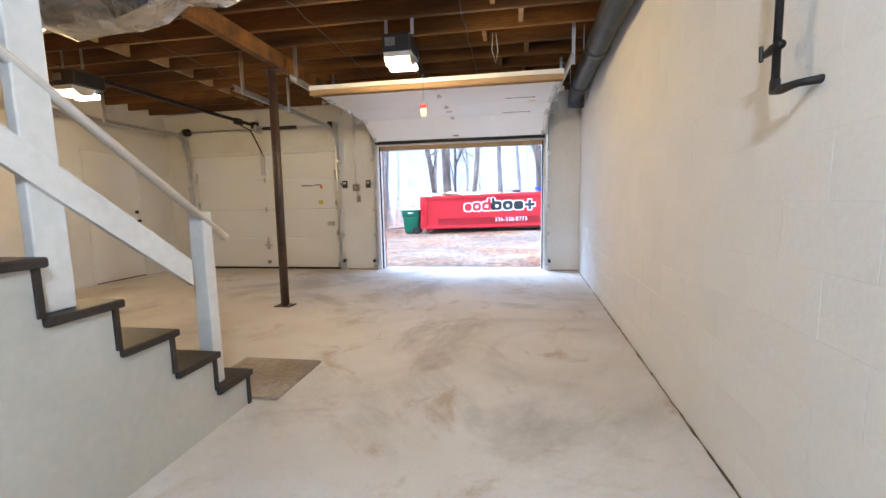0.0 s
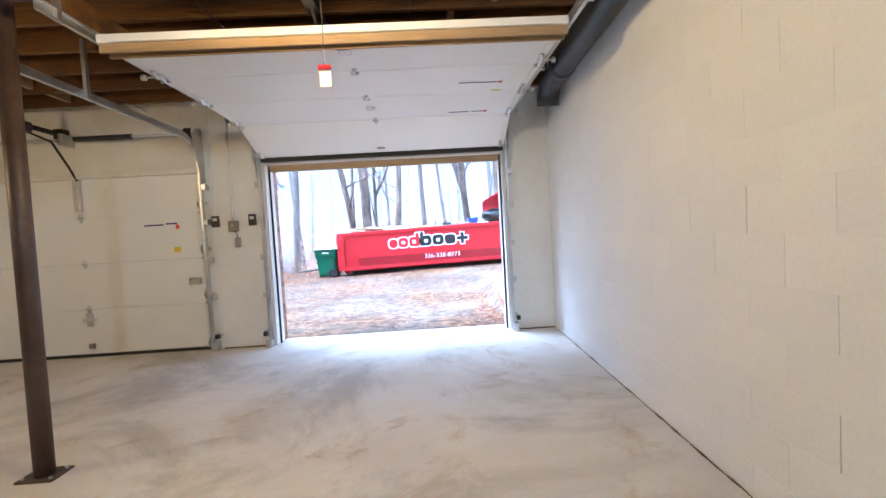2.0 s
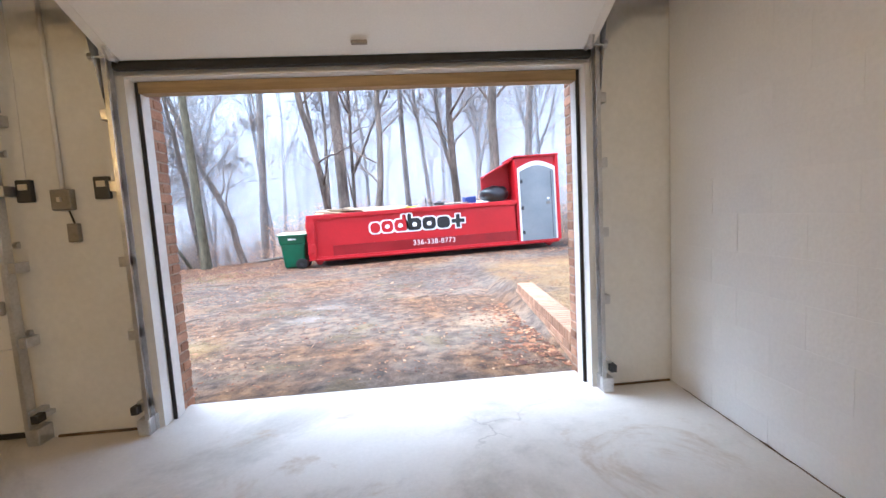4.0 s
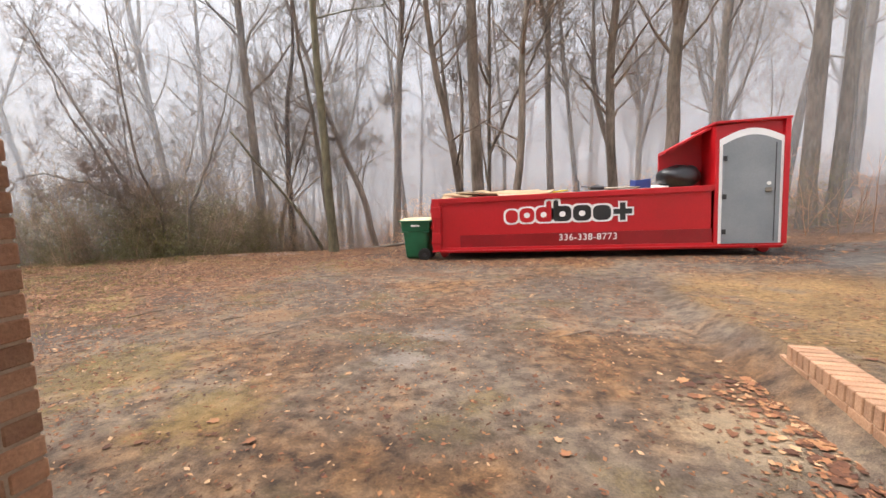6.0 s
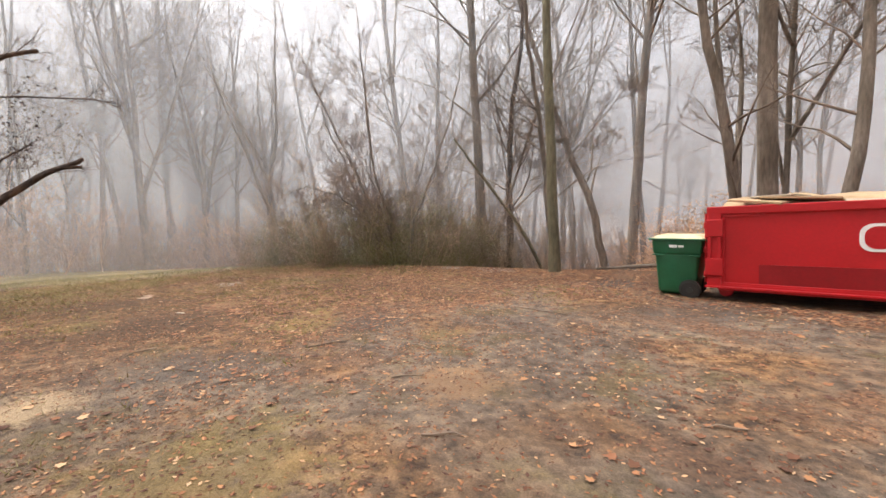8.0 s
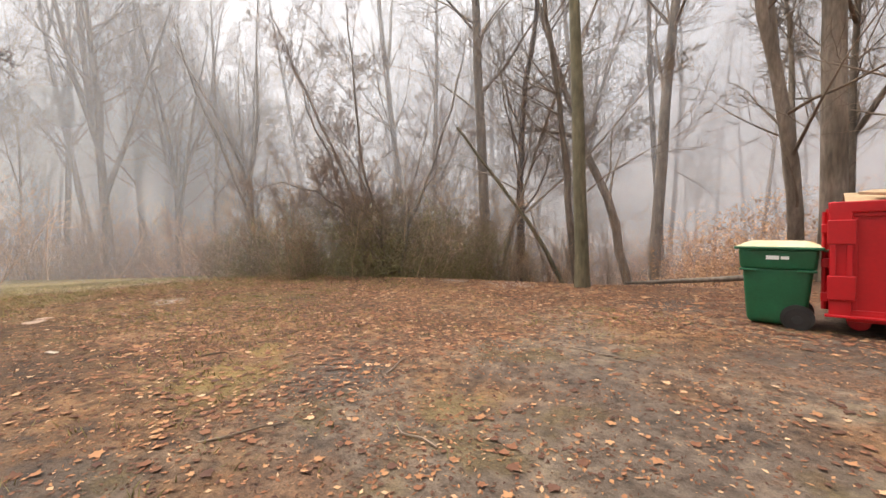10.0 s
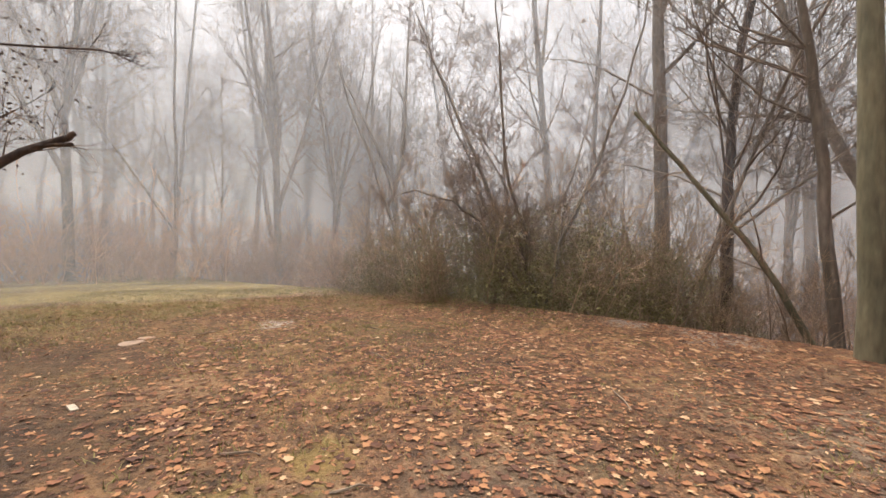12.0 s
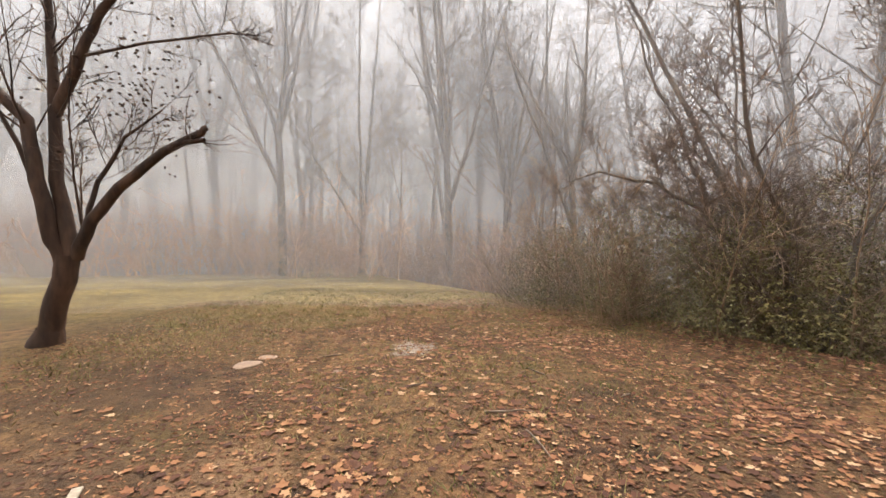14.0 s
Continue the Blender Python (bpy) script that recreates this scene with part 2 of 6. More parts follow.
def box(bm, x0, x1, y0, y1, z0, z1):
    v = [bm.verts.new(p) for p in ((x0, y0, z0), (x1, y0, z0), (x1, y1, z0), (x0, y1, z0), (x0, y0, z1), (x1, y0, z1), (x1, y1, z1), (x0, y1, z1))]
    for f in ((3, 2, 1, 0), (4, 5, 6, 7), (0, 1, 5, 4), (1, 2, 6, 5), (2, 3, 7, 6), (3, 0, 4, 7)):
        bm.faces.new([v[i] for i in f])
    return v


def boxes(*rows, bevel=0.0):
    bm = bmesh.new()
    for r in rows:
        box(bm, *r)
    if bevel:
        bmesh.ops.bevel(bm, geom=bm.edges[:], offset=bevel, segments=2, profile=0.5, affect="EDGES")
    return bm


def prism(outline, axis, a, b):
    """A flat outline pushed from a to b along an axis; outline points are in the two other axes, in order."""
    bm = bmesh.new()
    def at(p, d):
        return {"x": (d, p[0], p[1]), "y": (p[0], d, p[1]), "z": (p[0], p[1], d)}[axis]
    lo, hi = [bm.verts.new(at(p, a)) for p in outline], [bm.verts.new(at(p, b)) for p in outline]
    bm.faces.new(lo)
    bm.faces.new(hi)
    for i in range(len(lo)):
        j = (i + 1) % len(lo)
        bm.faces.new((lo[i], lo[j], hi[j], hi[i]))
    bmesh.ops.recalc_face_normals(bm, faces=bm.faces[:])
    return bm


def tube(bm, points, radii, sides=8, cap=True):
    pts = [Vector(p) for p in points]
    if not hasattr(radii, "__len__"):
        radii = [radii] * len(pts)
    rings, u = [], None
    for i, p in enumerate(pts):
        d = (pts[min(i + 1, len(pts) - 1)] - pts[max(i - 1, 0)]).normalized()
        if u is None:
            u = d.orthogonal().normalized()
        else:
            u = (u - d * u.dot(d)).normalized()
        w = d.cross(u)
        rings.append([bm.verts.new(p + radii[i] * (math.cos(a) * u + math.sin(a) * w)) for a in (2 * math.pi * k / sides for k in range(sides))])
    for a, b in zip(rings, rings[1:]):
        for k in range(sides):
            bm.faces.new((a[k], a[(k + 1) % sides], b[(k + 1) % sides], b[k]))
    if cap:
        bm.faces.new(rings[0][::-1])
        bm.faces.new(rings[-1])
    return bm


def tubes(*rows, sides=8):
    bm = bmesh.new()
    for points, radii in rows:
        tube(bm, points, radii, sides)
    return bm


def arc(c, r, a0, a1, n=8):
    """Points of an arc in the y-z plane about (y, z)."""
    return [(c[0] + r * math.cos(radians(a0 + (a1 - a0) * k / n)), c[1] + r * math.sin(radians(a0 + (a1 - a0) * k / n))) for k in range(n + 1)]


# ---- the plan ----
RIGHT, LEFT, FRONT, OUTER, BACK = 0.97, -6.45, 7.06, 7.42, -1.6
CEIL, DECK = 2.80, 3.04
SKEW = -2.4  # the block wall closes in by this angle towards the back
OPEN0, OPEN1, HEAD = -2.38, 0.40, 2.13
LDOOR0, LDOOR1 = -5.93, -3.12


def smooth(a, b, v):
    t = min(max((v - a) / (b - a), 0.0), 1.0)
    return t * t * (3 - 2 * t)


def ground_z(x, y):
    """Height of the yard: level by the garage, dropping past a crest into the woods, rising to the drive."""
    z = -0.02 - 0.07 * smooth(8, 12, y)
    z += 0.045 * max(x - 3.5, 0) * smooth(9, 16, y) + 0.022 * min(max(x + 3.6, 0), 7.1) * smooth(11, 16, y)
    z += 0.17 * min(max(x - 6.5, 0), 9.0) * smooth(9, 16, y)
    s = -0.402 * (x + 16.0) + 0.916 * (y - 14.05)
    z -= min(0.20 * max(s - 0.2, 0), 2.2) * smooth(-2.0, -8.0, x)
    z -= min(0.055 * max(-14.0 - x, 0), 1.3)
    z += 0.03 * noise.noise((x * 0.35, y * 0.35, 0.0)) * smooth(8.2, 10, y + max(0, -x - 6) * 0.2)
    if x > 0.62 and 7.3 < y < 40:
        z += (0.22 + 0.03 * max(x - 1.0, 0)) * smooth(0.62, 0.74, x) * smooth(14.0, 9.9, y) * smooth(6.5, 7.4, y)
    return z


# ---- garage shell ----
structure("floor", boxes((LEFT, RIGHT, BACK, OUTER - 0.06, -0.15, 0.0)), CONCRETE, "worn grey-beige concrete garage floor with stains", "floor")

bm = boxes((LEFT - 0.3, LDOOR0, FRONT, 7.2, 0, DECK), (LDOOR1, OPEN0, FRONT, 7.2, 0, DECK), (OPEN1, RIGHT, FRONT, 7.2, 0, DECK),
           (LDOOR0, LDOOR1, FRONT, 7.2, HEAD, DECK), (OPEN0, OPEN1, FRONT, 7.2, HEAD, DECK))
structure("wall_front", bm, PLASTER, "white painted front wall with two garage door openings", "wall")
core = structure("wall_right_core", boxes((0.012, 0.25, BACK - FRONT - 0.1, OUTER - FRONT - 0.01, -0.1, DECK - 0.002)), BLOCK, "white painted backing of the block wall", "wall")
core.matrix_basis = pose(RIGHT, FRONT, 0, 0, 0, SKEW)
bm = boxes((LEFT - 0.3, LEFT, BACK, 5.44, 0, DECK), (LEFT - 0.3, LEFT, 6.37, FRONT, 0, DECK), (LEFT - 0.3, LEFT, 5.44, 6.37, 2.08, DECK))
structure("wall_left", bm, PLASTER, "white painted side wall with a doorway", "wall")
structure("wall_back", boxes((LEFT - 0.3, RIGHT + 0.25, BACK - 0.2, BACK, 0, DECK)), PLASTER, "white painted back wall of the garage", "wall")

bm = boxes((LEFT - 0.3, RIGHT + 0.25, BACK - 0.2, OUTER, DECK, DECK + 0.06))
structure("ceiling", bm, SUBFLOOR, "underside of brown subfloor boards above open joists", "ceiling")
joist_mesh = None
y = BACK + 0.25
rng = random.Random(4)
while y < FRONT - 0.1:
    if joist_mesh is None:
        ob = mesh_ob("ceiling_joist", boxes((LEFT, RIGHT, -0.02, 0.02, CEIL, DECK), bevel=0.003), JOIST)
        joist_mesh = ob.data
    else:
        ob = new("ceiling_joist", joist_mesh)
    ob.location = (0, y, rng.uniform(-0.006, 0.0))
    tagged(ob, "dark brown rough wooden ceiling joist", "joist", "open ceiling joists", "structure")
    y += 0.405
# bridging blocks between the joists
block_mesh = None
for k in range(20):
    for bx in (-4.2, 0.05 if k % 2 else -0.35):
        if block_mesh is None:
            ob = mesh_ob("blocking", boxes((-0.02, 0.02, -0.18, 0.18, CEIL + 0.03, DECK)), LUMBER)
            block_mesh = ob.data
        else:
            ob = new("blocking", block_mesh)
        ob.location = (bx + rng.uniform(-0.1, 0.1), BACK + 0.45 + 0.405 * k, 0)
        tagged(ob, "short pale wooden block between two joists", "blocking", "joist blocking", "structure")

structure("beam", boxes((-2.66, -2.575, BACK, FRONT - 0.02, CEIL - 0.16, CEIL - 0.002), bevel=0.004), JOIST, "brown wooden main beam under the joists", "beam")

rng = random.Random(14)
dirt_line = mesh_ob("wall_foot_dirt", tubes(([(-0.012 + rng.uniform(-0.004, 0.003), 0.06 * k + BACK - FRONT + 0.05, 0.001) for k in range(int((FRONT - BACK - 0.1) / 0.06))], [rng.choice((0.002, 0.003, 0.004, 0.007)) for k in range(int((FRONT - BACK - 0.1) / 0.06))]), sides=6), SLAB_DIRT)
dirt_line.matrix_basis = pose(RIGHT, FRONT, 0, 0, 0, SKEW)
tagged(dirt_line, "crumbly brown dirt along the foot of the block wall", "dirt", "", "stuff")
bits = boxes((OPEN1 + 0.12, RIGHT - 0.02, FRONT - 0.012, FRONT - 0.002, 0.0, 0.012), (OPEN0 - 0.62, OPEN0 - 0.12, FRONT - 0.014, FRONT - 0.002, 0.0, 0.014))
tagged(mesh_ob("wall_foot_dirt", bits, SLAB_DIRT), "dark dirt along the foot of the front wall", "dirt", "", "stuff")

# ---- steel post ----
post = thing("steel_post", -2.73, 4.48, 0, "slim dark brown steel post carrying the ceiling beam", "post")
part("shaft", tubes((((0, 0, 0.012), (0.02, 0, 2.63)), 0.047), sides=20), STEELBROWN, post, smooth=True)
part("base_plate", boxes((-0.10, 0.10, -0.075, 0.075, 0, 0.012), bevel=0.003), STEELBROWN, post)
part("top_plate", boxes((-0.08, 0.14, -0.075, 0.075, 2.625, 2.638), bevel=0.002), STEELBROWN, post)
for bx, by in ((-0.075, 0.05), (0.075, 0.05), (-0.075, -0.05), (0.075, -0.05)):
    part("bolt", tubes((((bx, by, 0.01), (bx, by, 0.022)), 0.009), sides=6), GALV, post)


# ---- sectional garage doors ----
def door_section(parent, width, y0, z0, y1, z1, thick, first=False, last=False):
    """One insulated section from (y0, z0) at its lower edge to (y1, z1); the inner face looks into the garage."""
    d = Vector((y1 - y0, z1 - z0))
    length = d.length
    d.normalize()
    n = Vector((-d.y, d.x))
    def q(a, b):
        p = Vector((y0, z0)) + d * a + n * b
        return (p.x, p.y)
    outline = [q(0.002, 0), q(length - 0.002, 0), q(length - 0.002, -thick), q(0.002, -thick)]
    sec = part("door_section", prism(outline, "x", -width / 2, width / 2), DOORWHITE, parent)
    for sx in (-1, 1):
        xa, xb = sx * (width / 2 - 0.055), sx * (width / 2 - 0.002)
        outline = [q(0.004, 0.003), q(length - 0.004, 0.003), q(length - 0.004, 0.0), q(0.004, 0.0)]
        part("end_stile", prism(outline, "x", min(xa, xb), max(xa, xb)), TRIM, sec)
    return sec, q, length


def hinge(sec, x, q, a):
    bm = bmesh.new()
    y, z = q(a, 0.004)
    y2, z2 = q(a, 0.020)
    y3, z3 = q(a - 0.045, 0.005)
    y4, z4 = q(a + 0.045, 0.005)
    tube(bm, [(x - 0.03, y2, z2), (x + 0.03, y2, z2)], 0.011, 8)
    tube(bm, [(x, y3, z3), (x, y2, z2), (x, y4, z4)], [0.016, 0.013, 0.016], 6)
    part("hinge", bm, GALV, sec)


def roller(sec, x, sx, q, a):
    bm = bmesh.new()
    y, z = q(a, 0.03)
    tube(bm, [(x - sx * 0.05, y, z), (x + sx * 0.06, y, z)], 0.006, 6)
    tube(bm, [(x + sx * 0.035, y, z), (x + sx * 0.058, y, z)], 0.021, 10)
    y0, z0 = q(a - 0.05, 0.004)
    y1, z1 = q(a + 0.05, 0.004)
    tube(bm, [(x - sx * 0.045, y0, z0), (x - sx * 0.045, y, z), (x - sx * 0.045, y1, z1)], [0.016, 0.02, 0.016], 6)
    part("roller_bracket", bm, GALV, sec)


def sticker(sec, x0, x1, q, a0, a1, mat, name="sticker", label=""):
    o = [q(a0, 0.0035), q(a1, 0.0035), q(a1, 0.001), q(a0, 0.001)]
    part(name, prism(o, "x", x0, x1), mat, sec, label)


WIDTH = 2.80
raised = thing("garage_door", -0.99, 0, 0, "white insulated sectional garage door rolled up overhead on its tracks", "garage door", "garage doors")
profile = [(6.97, 2.19, 6.47, 2.43), (6.47, 2.43, 5.86, 2.455), (5.86, 2.455, 5.27, 2.455), (5.27, 2.455, 4.68, 2.455)]
sections = []
for k, (y0, z0, y1, z1) in enumerate(profile):
    sec, q, length = door_section(raised, WIDTH, y0, z0, y1, z1, 0.045)
    q_in = q
    for hx in (-WIDTH / 2 + 0.03, 0.0, WIDTH / 2 - 0.03):
        if k < 3:
            hinge(sec, hx, q_in, length)
    for sx in (-1, 1):
        roller(sec, sx * (WIDTH / 2), sx, q_in, 0.06 if k == 0 else 0.12)
    sections.append((sec, q_in, length))
sec, q_in, length = sections[0]
part("bottom_seal", boxes((-WIDTH / 2, WIDTH / 2, 6.975, 7.02, 2.145, 2.195), bevel=0.012), RUBBER, raised, "black rubber bottom seal")
part("lift_handle", boxes((-0.045, 0.045, 6.84, 6.87, 2.205, 2.225), bevel=0.004), GREYBOX, raised)
sec, q_in, length = sections[1]
sticker(sec, 0.75, 0.95, q_in, 0.10, 0.115, BLUE)
sticker(sec, 0.98, 1.10, q_in, 0.10, 0.115, BLUE)
sticker(sec, 1.10, 1.135, q_in, 0.08, 0.13, REDST)
sec, q_in, length = sections[2]
sticker(sec, 0.80, 1.00, q_in, 0.24, 0.255, BLUE)
sticker(sec, 1.00, 1.12, q_in, 0.235, 0.25, BLUE)
sticker(sec, 1.13, 1.16, q_in, 0.22, 0.26, REDST)
sticker(sec, 1.10, 1.18, q_in, 0.02, 0.055, YELLOWST)
# steel top strut: the opener bulb's yellow light is put into its tan colour
bm = prism([(4.70, 2.452), (4.70, 2.40), (4.715, 2.40), (4.715, 2.435), (4.775, 2.435), (4.775, 2.40), (4.79, 2.40), (4.79, 2.452)], "x", -WIDTH / 2, WIDTH / 2)
part("top_strut", bm, LUMBER, raised, "stiffening strut along the top edge, coloured tan as if lamplit")
part("top_bracket", boxes((-0.04, 0.04, 4.86, 4.95, 2.425, 2.452), bevel=0.004), GALV, raised)
part("lock_plate", boxes((-0.04, 0.04, 6.10, 6.15, 2.425, 2.452), bevel=0.004), GALV, raised)

shut = thing("garage_door", (LDOOR0 + LDOOR1) / 2, 0, 0, "white insulated sectional garage door, shut, with steel hinges", "garage door", "garage doors")
sections = []
for k in range(4):
    sec, q, length = door_section(shut, WIDTH + 0.02, 7.085, 0.03 + 0.53 * k, 7.085, 0.03 + 0.53 * (k + 1), 0.045)
    q_in = (lambda k: (lambda a, b: (7.085 - b, 0.03 + 0.53 * k + a)))(k)
    sections.append((sec, q_in, length))
    for hx in (-WIDTH / 2 + 0.03, 0.0, WIDTH / 2 - 0.03):
        if k < 3:
            hinge(sec, hx, q_in, length)
    for sx in (-1, 1):
        roller(sec, sx * (WIDTH / 2), sx, q_in, 0.05 if k == 0 else 0.10)
part("bottom_seal", boxes((-WIDTH / 2, WIDTH / 2, 7.07, 7.14, 0.0, 0.035), bevel=0.01), RUBBER, shut, "black rubber bottom seal")
part("lift_handle", boxes((-0.03, 0.03, 7.05, 7.08, 0.10, 0.16), bevel=0.006), GREYBOX, shut)
bm = boxes((-0.035, 0.035, 7.06, 7.082, 0.36, 0.52), (-0.075, 0.075, 7.055, 7.075, 0.42, 0.46), bevel=0.006)
part("lock_plate", bm, GALV, shut)
part("top_strut", boxes((-WIDTH / 2, WIDTH / 2, 7.02, 7.08, 2.07, 2.13), bevel=0.006), TRIM, shut)
part("top_bracket", boxes((-0.03, 0.03, 7.03, 7.08, 1.70, 2.06), bevel=0.005), GALV, shut)
part("slide_lock", boxes((1.18, 1.31, 7.04, 7.08, 0.78, 0.86), bevel=0.008), GALV, shut)
sec, q_in, length = sections[2]
sticker(sec, 0.70, 0.92, q_in, 0.40, 0.418, BLUE)
sticker(sec, 0.95, 1.08, q_in, 0.41, 0.428, BLUE)
sticker(sec, 1.06, 1.10, q_in, 0.355, 0.405, REDST)
sticker(sec, 1.02, 1.10, q_in, 0.08, 0.145, YELLOWST)


# ---- door tracks ----
def track(x, sx, z_top, y_end, label, yv=6.99):
    tr = thing("door_track", x, 0, 0, label, "door track", "garage door tracks")
    r = 0.32
    path = [(yv, 0.02), (yv, z_top - r)] + arc((yv - r, z_top - r), r, 0, 90)[1:] + [(y_end, z_top)]
    bm = bmesh.new()
    # a C-shaped rail: web and two lips
    def strip(a, b, x0, x1):
        n = len(path)
        vs = []
        for i, (yy, zz) in enumerate(path):
            p0, p1 = path[max(i - 1, 0)], path[min(i + 1, n - 1)]
            d = Vector((p1[0] - p0[0], p1[1] - p0[1])).normalized()
            nn = Vector((-d.y, d.x))
            vs.append([bm.verts.new((xx, yy + nn.x * o, zz + nn.y * o)) for xx, o in ((x0, a), (x1, a), (x1, b), (x0, b))])
        for u, v in zip(vs, vs[1:]):
            for k in range(4):
                bm.faces.new((u[k], u[(k + 1) % 4], v[(k + 1) % 4], v[k]))
        bm.faces.new(vs[0][::-1])
        bm.faces.new(vs[-1])
    strip(-0.028, 0.028, 0.0, sx * 0.003)
    strip(-0.031, -0.027, 0.0, -sx * 0.024)
    strip(0.027, 0.031, 0.0, -sx * 0.024)
    bmesh.ops.recalc_face_normals(bm, faces=bm.faces[:])
    part("rail", bm, GALV, tr)
    for bz in (0.18, 0.62, 1.06, 1.5, 1.9):
        part("wall_bracket", boxes((min(0, sx * 0.045), max(0, sx * 0.045), yv - 0.02, FRONT + 0.001, bz - 0.03, bz + 0.03), bevel=0.003), GALV, tr)
    part("floor_bracket", boxes((min(-sx * 0.02, sx * 0.05), max(-sx * 0.02, sx * 0.05), yv - 0.035, FRONT + 0.001, 0.0, 0.10), bevel=0.006), GALV, tr)
    for hy in (y_end + 0.12, y_end + 1.1):
        part("hanger_strap", boxes((sx * 0.004 - 0.002, sx * 0.004 + 0.028, hy - 0.015, hy + 0.015, z_top - 0.03, CEIL + 0.05)), GALV, tr)
    part("flag_bracket", prism([(yv - 0.02, 1.95), (FRONT, 1.95), (FRONT, 2.5), (yv - 0.16, 2.5), (yv - 0.12, 2.35)], "x", sx * 0.01, sx * 0.013), GALV, tr)
    return tr


track(OPEN0 - 0.05, -1, 2.50, 4.35, "galvanised steel door track curving back under the ceiling")
track(OPEN1 + 0.05, 1, 2.50, 4.35, "galvanised steel door track curving back under the ceiling")
track(LDOOR1 + 0.04, 1, 2.44, 4.35, "galvanised steel door track curving back under the ceiling")
track(LDOOR0 - 0.04, -1, 2.44, 4.35, "galvanised steel door track curving back under the ceiling")

spring = thing("torsion_bar", (LDOOR0 + LDOOR1) / 2, 6.94, 2.50, "steel torsion bar with dark springs above the shut door", "torsion bar")
part("shaft", tubes((((-1.45, 0, 0), (1.45, 0, 0)), 0.013), sides=10), GALV, spring, smooth=True)
bm = tubes((((0.12, 0, 0), (0.75, 0, 0)), 0.029), sides=14)
part("spring_coil", bm, BLACK, spring, "black torsion spring", smooth=True)
for sx in (-1, 1):
    bm = tubes((((sx * 1.36, 0, 0), (sx * 1.40, 0, 0)), 0.055), (((sx * 1.345, 0, 0), (sx * 1.36, 0, 0)), 0.066), (((sx * 1.40, 0, 0), (sx * 1.415, 0, 0)), 0.066), sides=16)
    part("cable_drum", bm, IRON, spring)
    part("end_bearing", boxes((sx * 1.44 - 0.006, sx * 1.44 + 0.006, -0.06, 0.118, -0.06, 0.05)), GALV, spring)
part("centre_bracket", boxes((-0.02, 0.02, -0.05, 0.118, -0.07, 0.06), bevel=0.004), GALV, spring)
spring2 = thing("torsion_bar", -0.99, 6.94, 2.62, "steel torsion bar above the open garage door", "torsion bar")
part("shaft", tubes((((-1.45, 0, 0), (1.45, 0, 0)), 0.013), sides=10), GALV, spring2, smooth=True)
part("centre_bracket", boxes((-0.02, 0.02, -0.05, 0.118, -0.07, 0.06), bevel=0.004), GALV, spring2)


# ---- garage door openers ----
LENS = surf("frosted_lens", (0.55, 0.54, 0.50), (0.62, 0.61, 0.58), 5, 0.3, 0, 30, grain=0.03)
GLOW = glow("lit_lens_edge", (1.0, 0.78, 0.42), 2.2)


def opener(x, y, z, label, trolley_y, arm):
    op = thing("door_opener", x, y, z, label, "garage door opener", "garage door openers")
    part("housing", boxes((-0.13, 0.13, -0.15, 0.20, 0.06, 0.22), bevel=0.02), BLACK, op)
    part("rear_panel", boxes((-0.10, -0.01, -0.156, -0.150, 0.11, 0.18)), GREYBOX, op)
    o = [(-0.152, 0.06), (0.10, 0.06), (0.06, 0.0), (-0.02, -0.03), (-0.09, -0.025), (-0.145, 0.02)]
    part("light_lens", prism(o, "x", -0.115, 0.115), LENS, op, "frosted light lens")
    part("lit_edge", boxes((-0.13, 0.13, 0.06, 0.13, -0.03, 0.02), bevel=0.012), GLOW, op, "glowing bulb cover")
    for hx in (-0.12, 0.12):
        part("hanger_strap", boxes((hx - 0.015, hx + 0.015, -0.03, -0.026, 0.24, CEIL - z + 0.1)), GALV, op)
    part("drive_rail", boxes((-0.02, 0.02, 0.19, 6.98 - y, 0.19, 0.235), bevel=0.003), IRON, op)
    part("trolley", boxes((-0.035, 0.035, trolley_y - y - 0.08, trolley_y - y + 0.08, 0.15, 0.25), bevel=0.006), BLACK, op)
    part("door_arm", tubes(([(ax - x, ay - y, az - z) for ax, ay, az in arm], 0.012), sides=6), IRON, op)
    part("header_bracket", boxes((-0.05, 0.05, 6.96 - y, FRONT - y, 0.13, 0.27), bevel=0.004), IRON, op)
    return op


right_op = opener(-1.12, 3.95, 2.42, "black garage door opener with a glowing lens, hung from the joists", 4.62, [(-1.12, 4.62, 2.60), (-1.10, 4.75, 2.44), (-1.0, 4.9, 2.44)])
part("release_cord", tubes((((0.1, 0.5, 0.16), (0.10, 0.48, -0.26)), 0.003), sides=5), STEELBROWN, right_op, "dark release cord")
part("release_handle", tubes((((0.065, 0.48, -0.27), (0.135, 0.48, -0.27)), 0.014), sides=8), REDDARK, right_op, "red release handle")
part("instruction_tag", boxes((0.07, 0.13, 0.485, 0.488, -0.37, -0.29)), GREYBOX, right_op, "dark instruction tag")
opener(-4.60, 3.95, 2.36, "black garage door opener with a glowing lens, hung from the joists", 6.55, [(-4.60, 6.55, 2.52), (-4.58, 6.85, 2.46), (-4.53, 6.98, 2.2), (-4.5, 7.04, 2.05)])

# socket added out of view at the fill lamp's place; no bulb inside
bulb = thing("fill_light_socket", 0.0, -0.3, 2.66, "added white ceiling socket, out of view, for the fill light", "light bulb")
part("socket", tubes((((0, 0, 0.06), (0, 0, 0.14)), 0.05), sides=16), TRIM, bulb)
part("socket_block", boxes((-0.06, 0.06, -0.25, 0.25, 0.14, 0.18)), LUMBER, bulb)

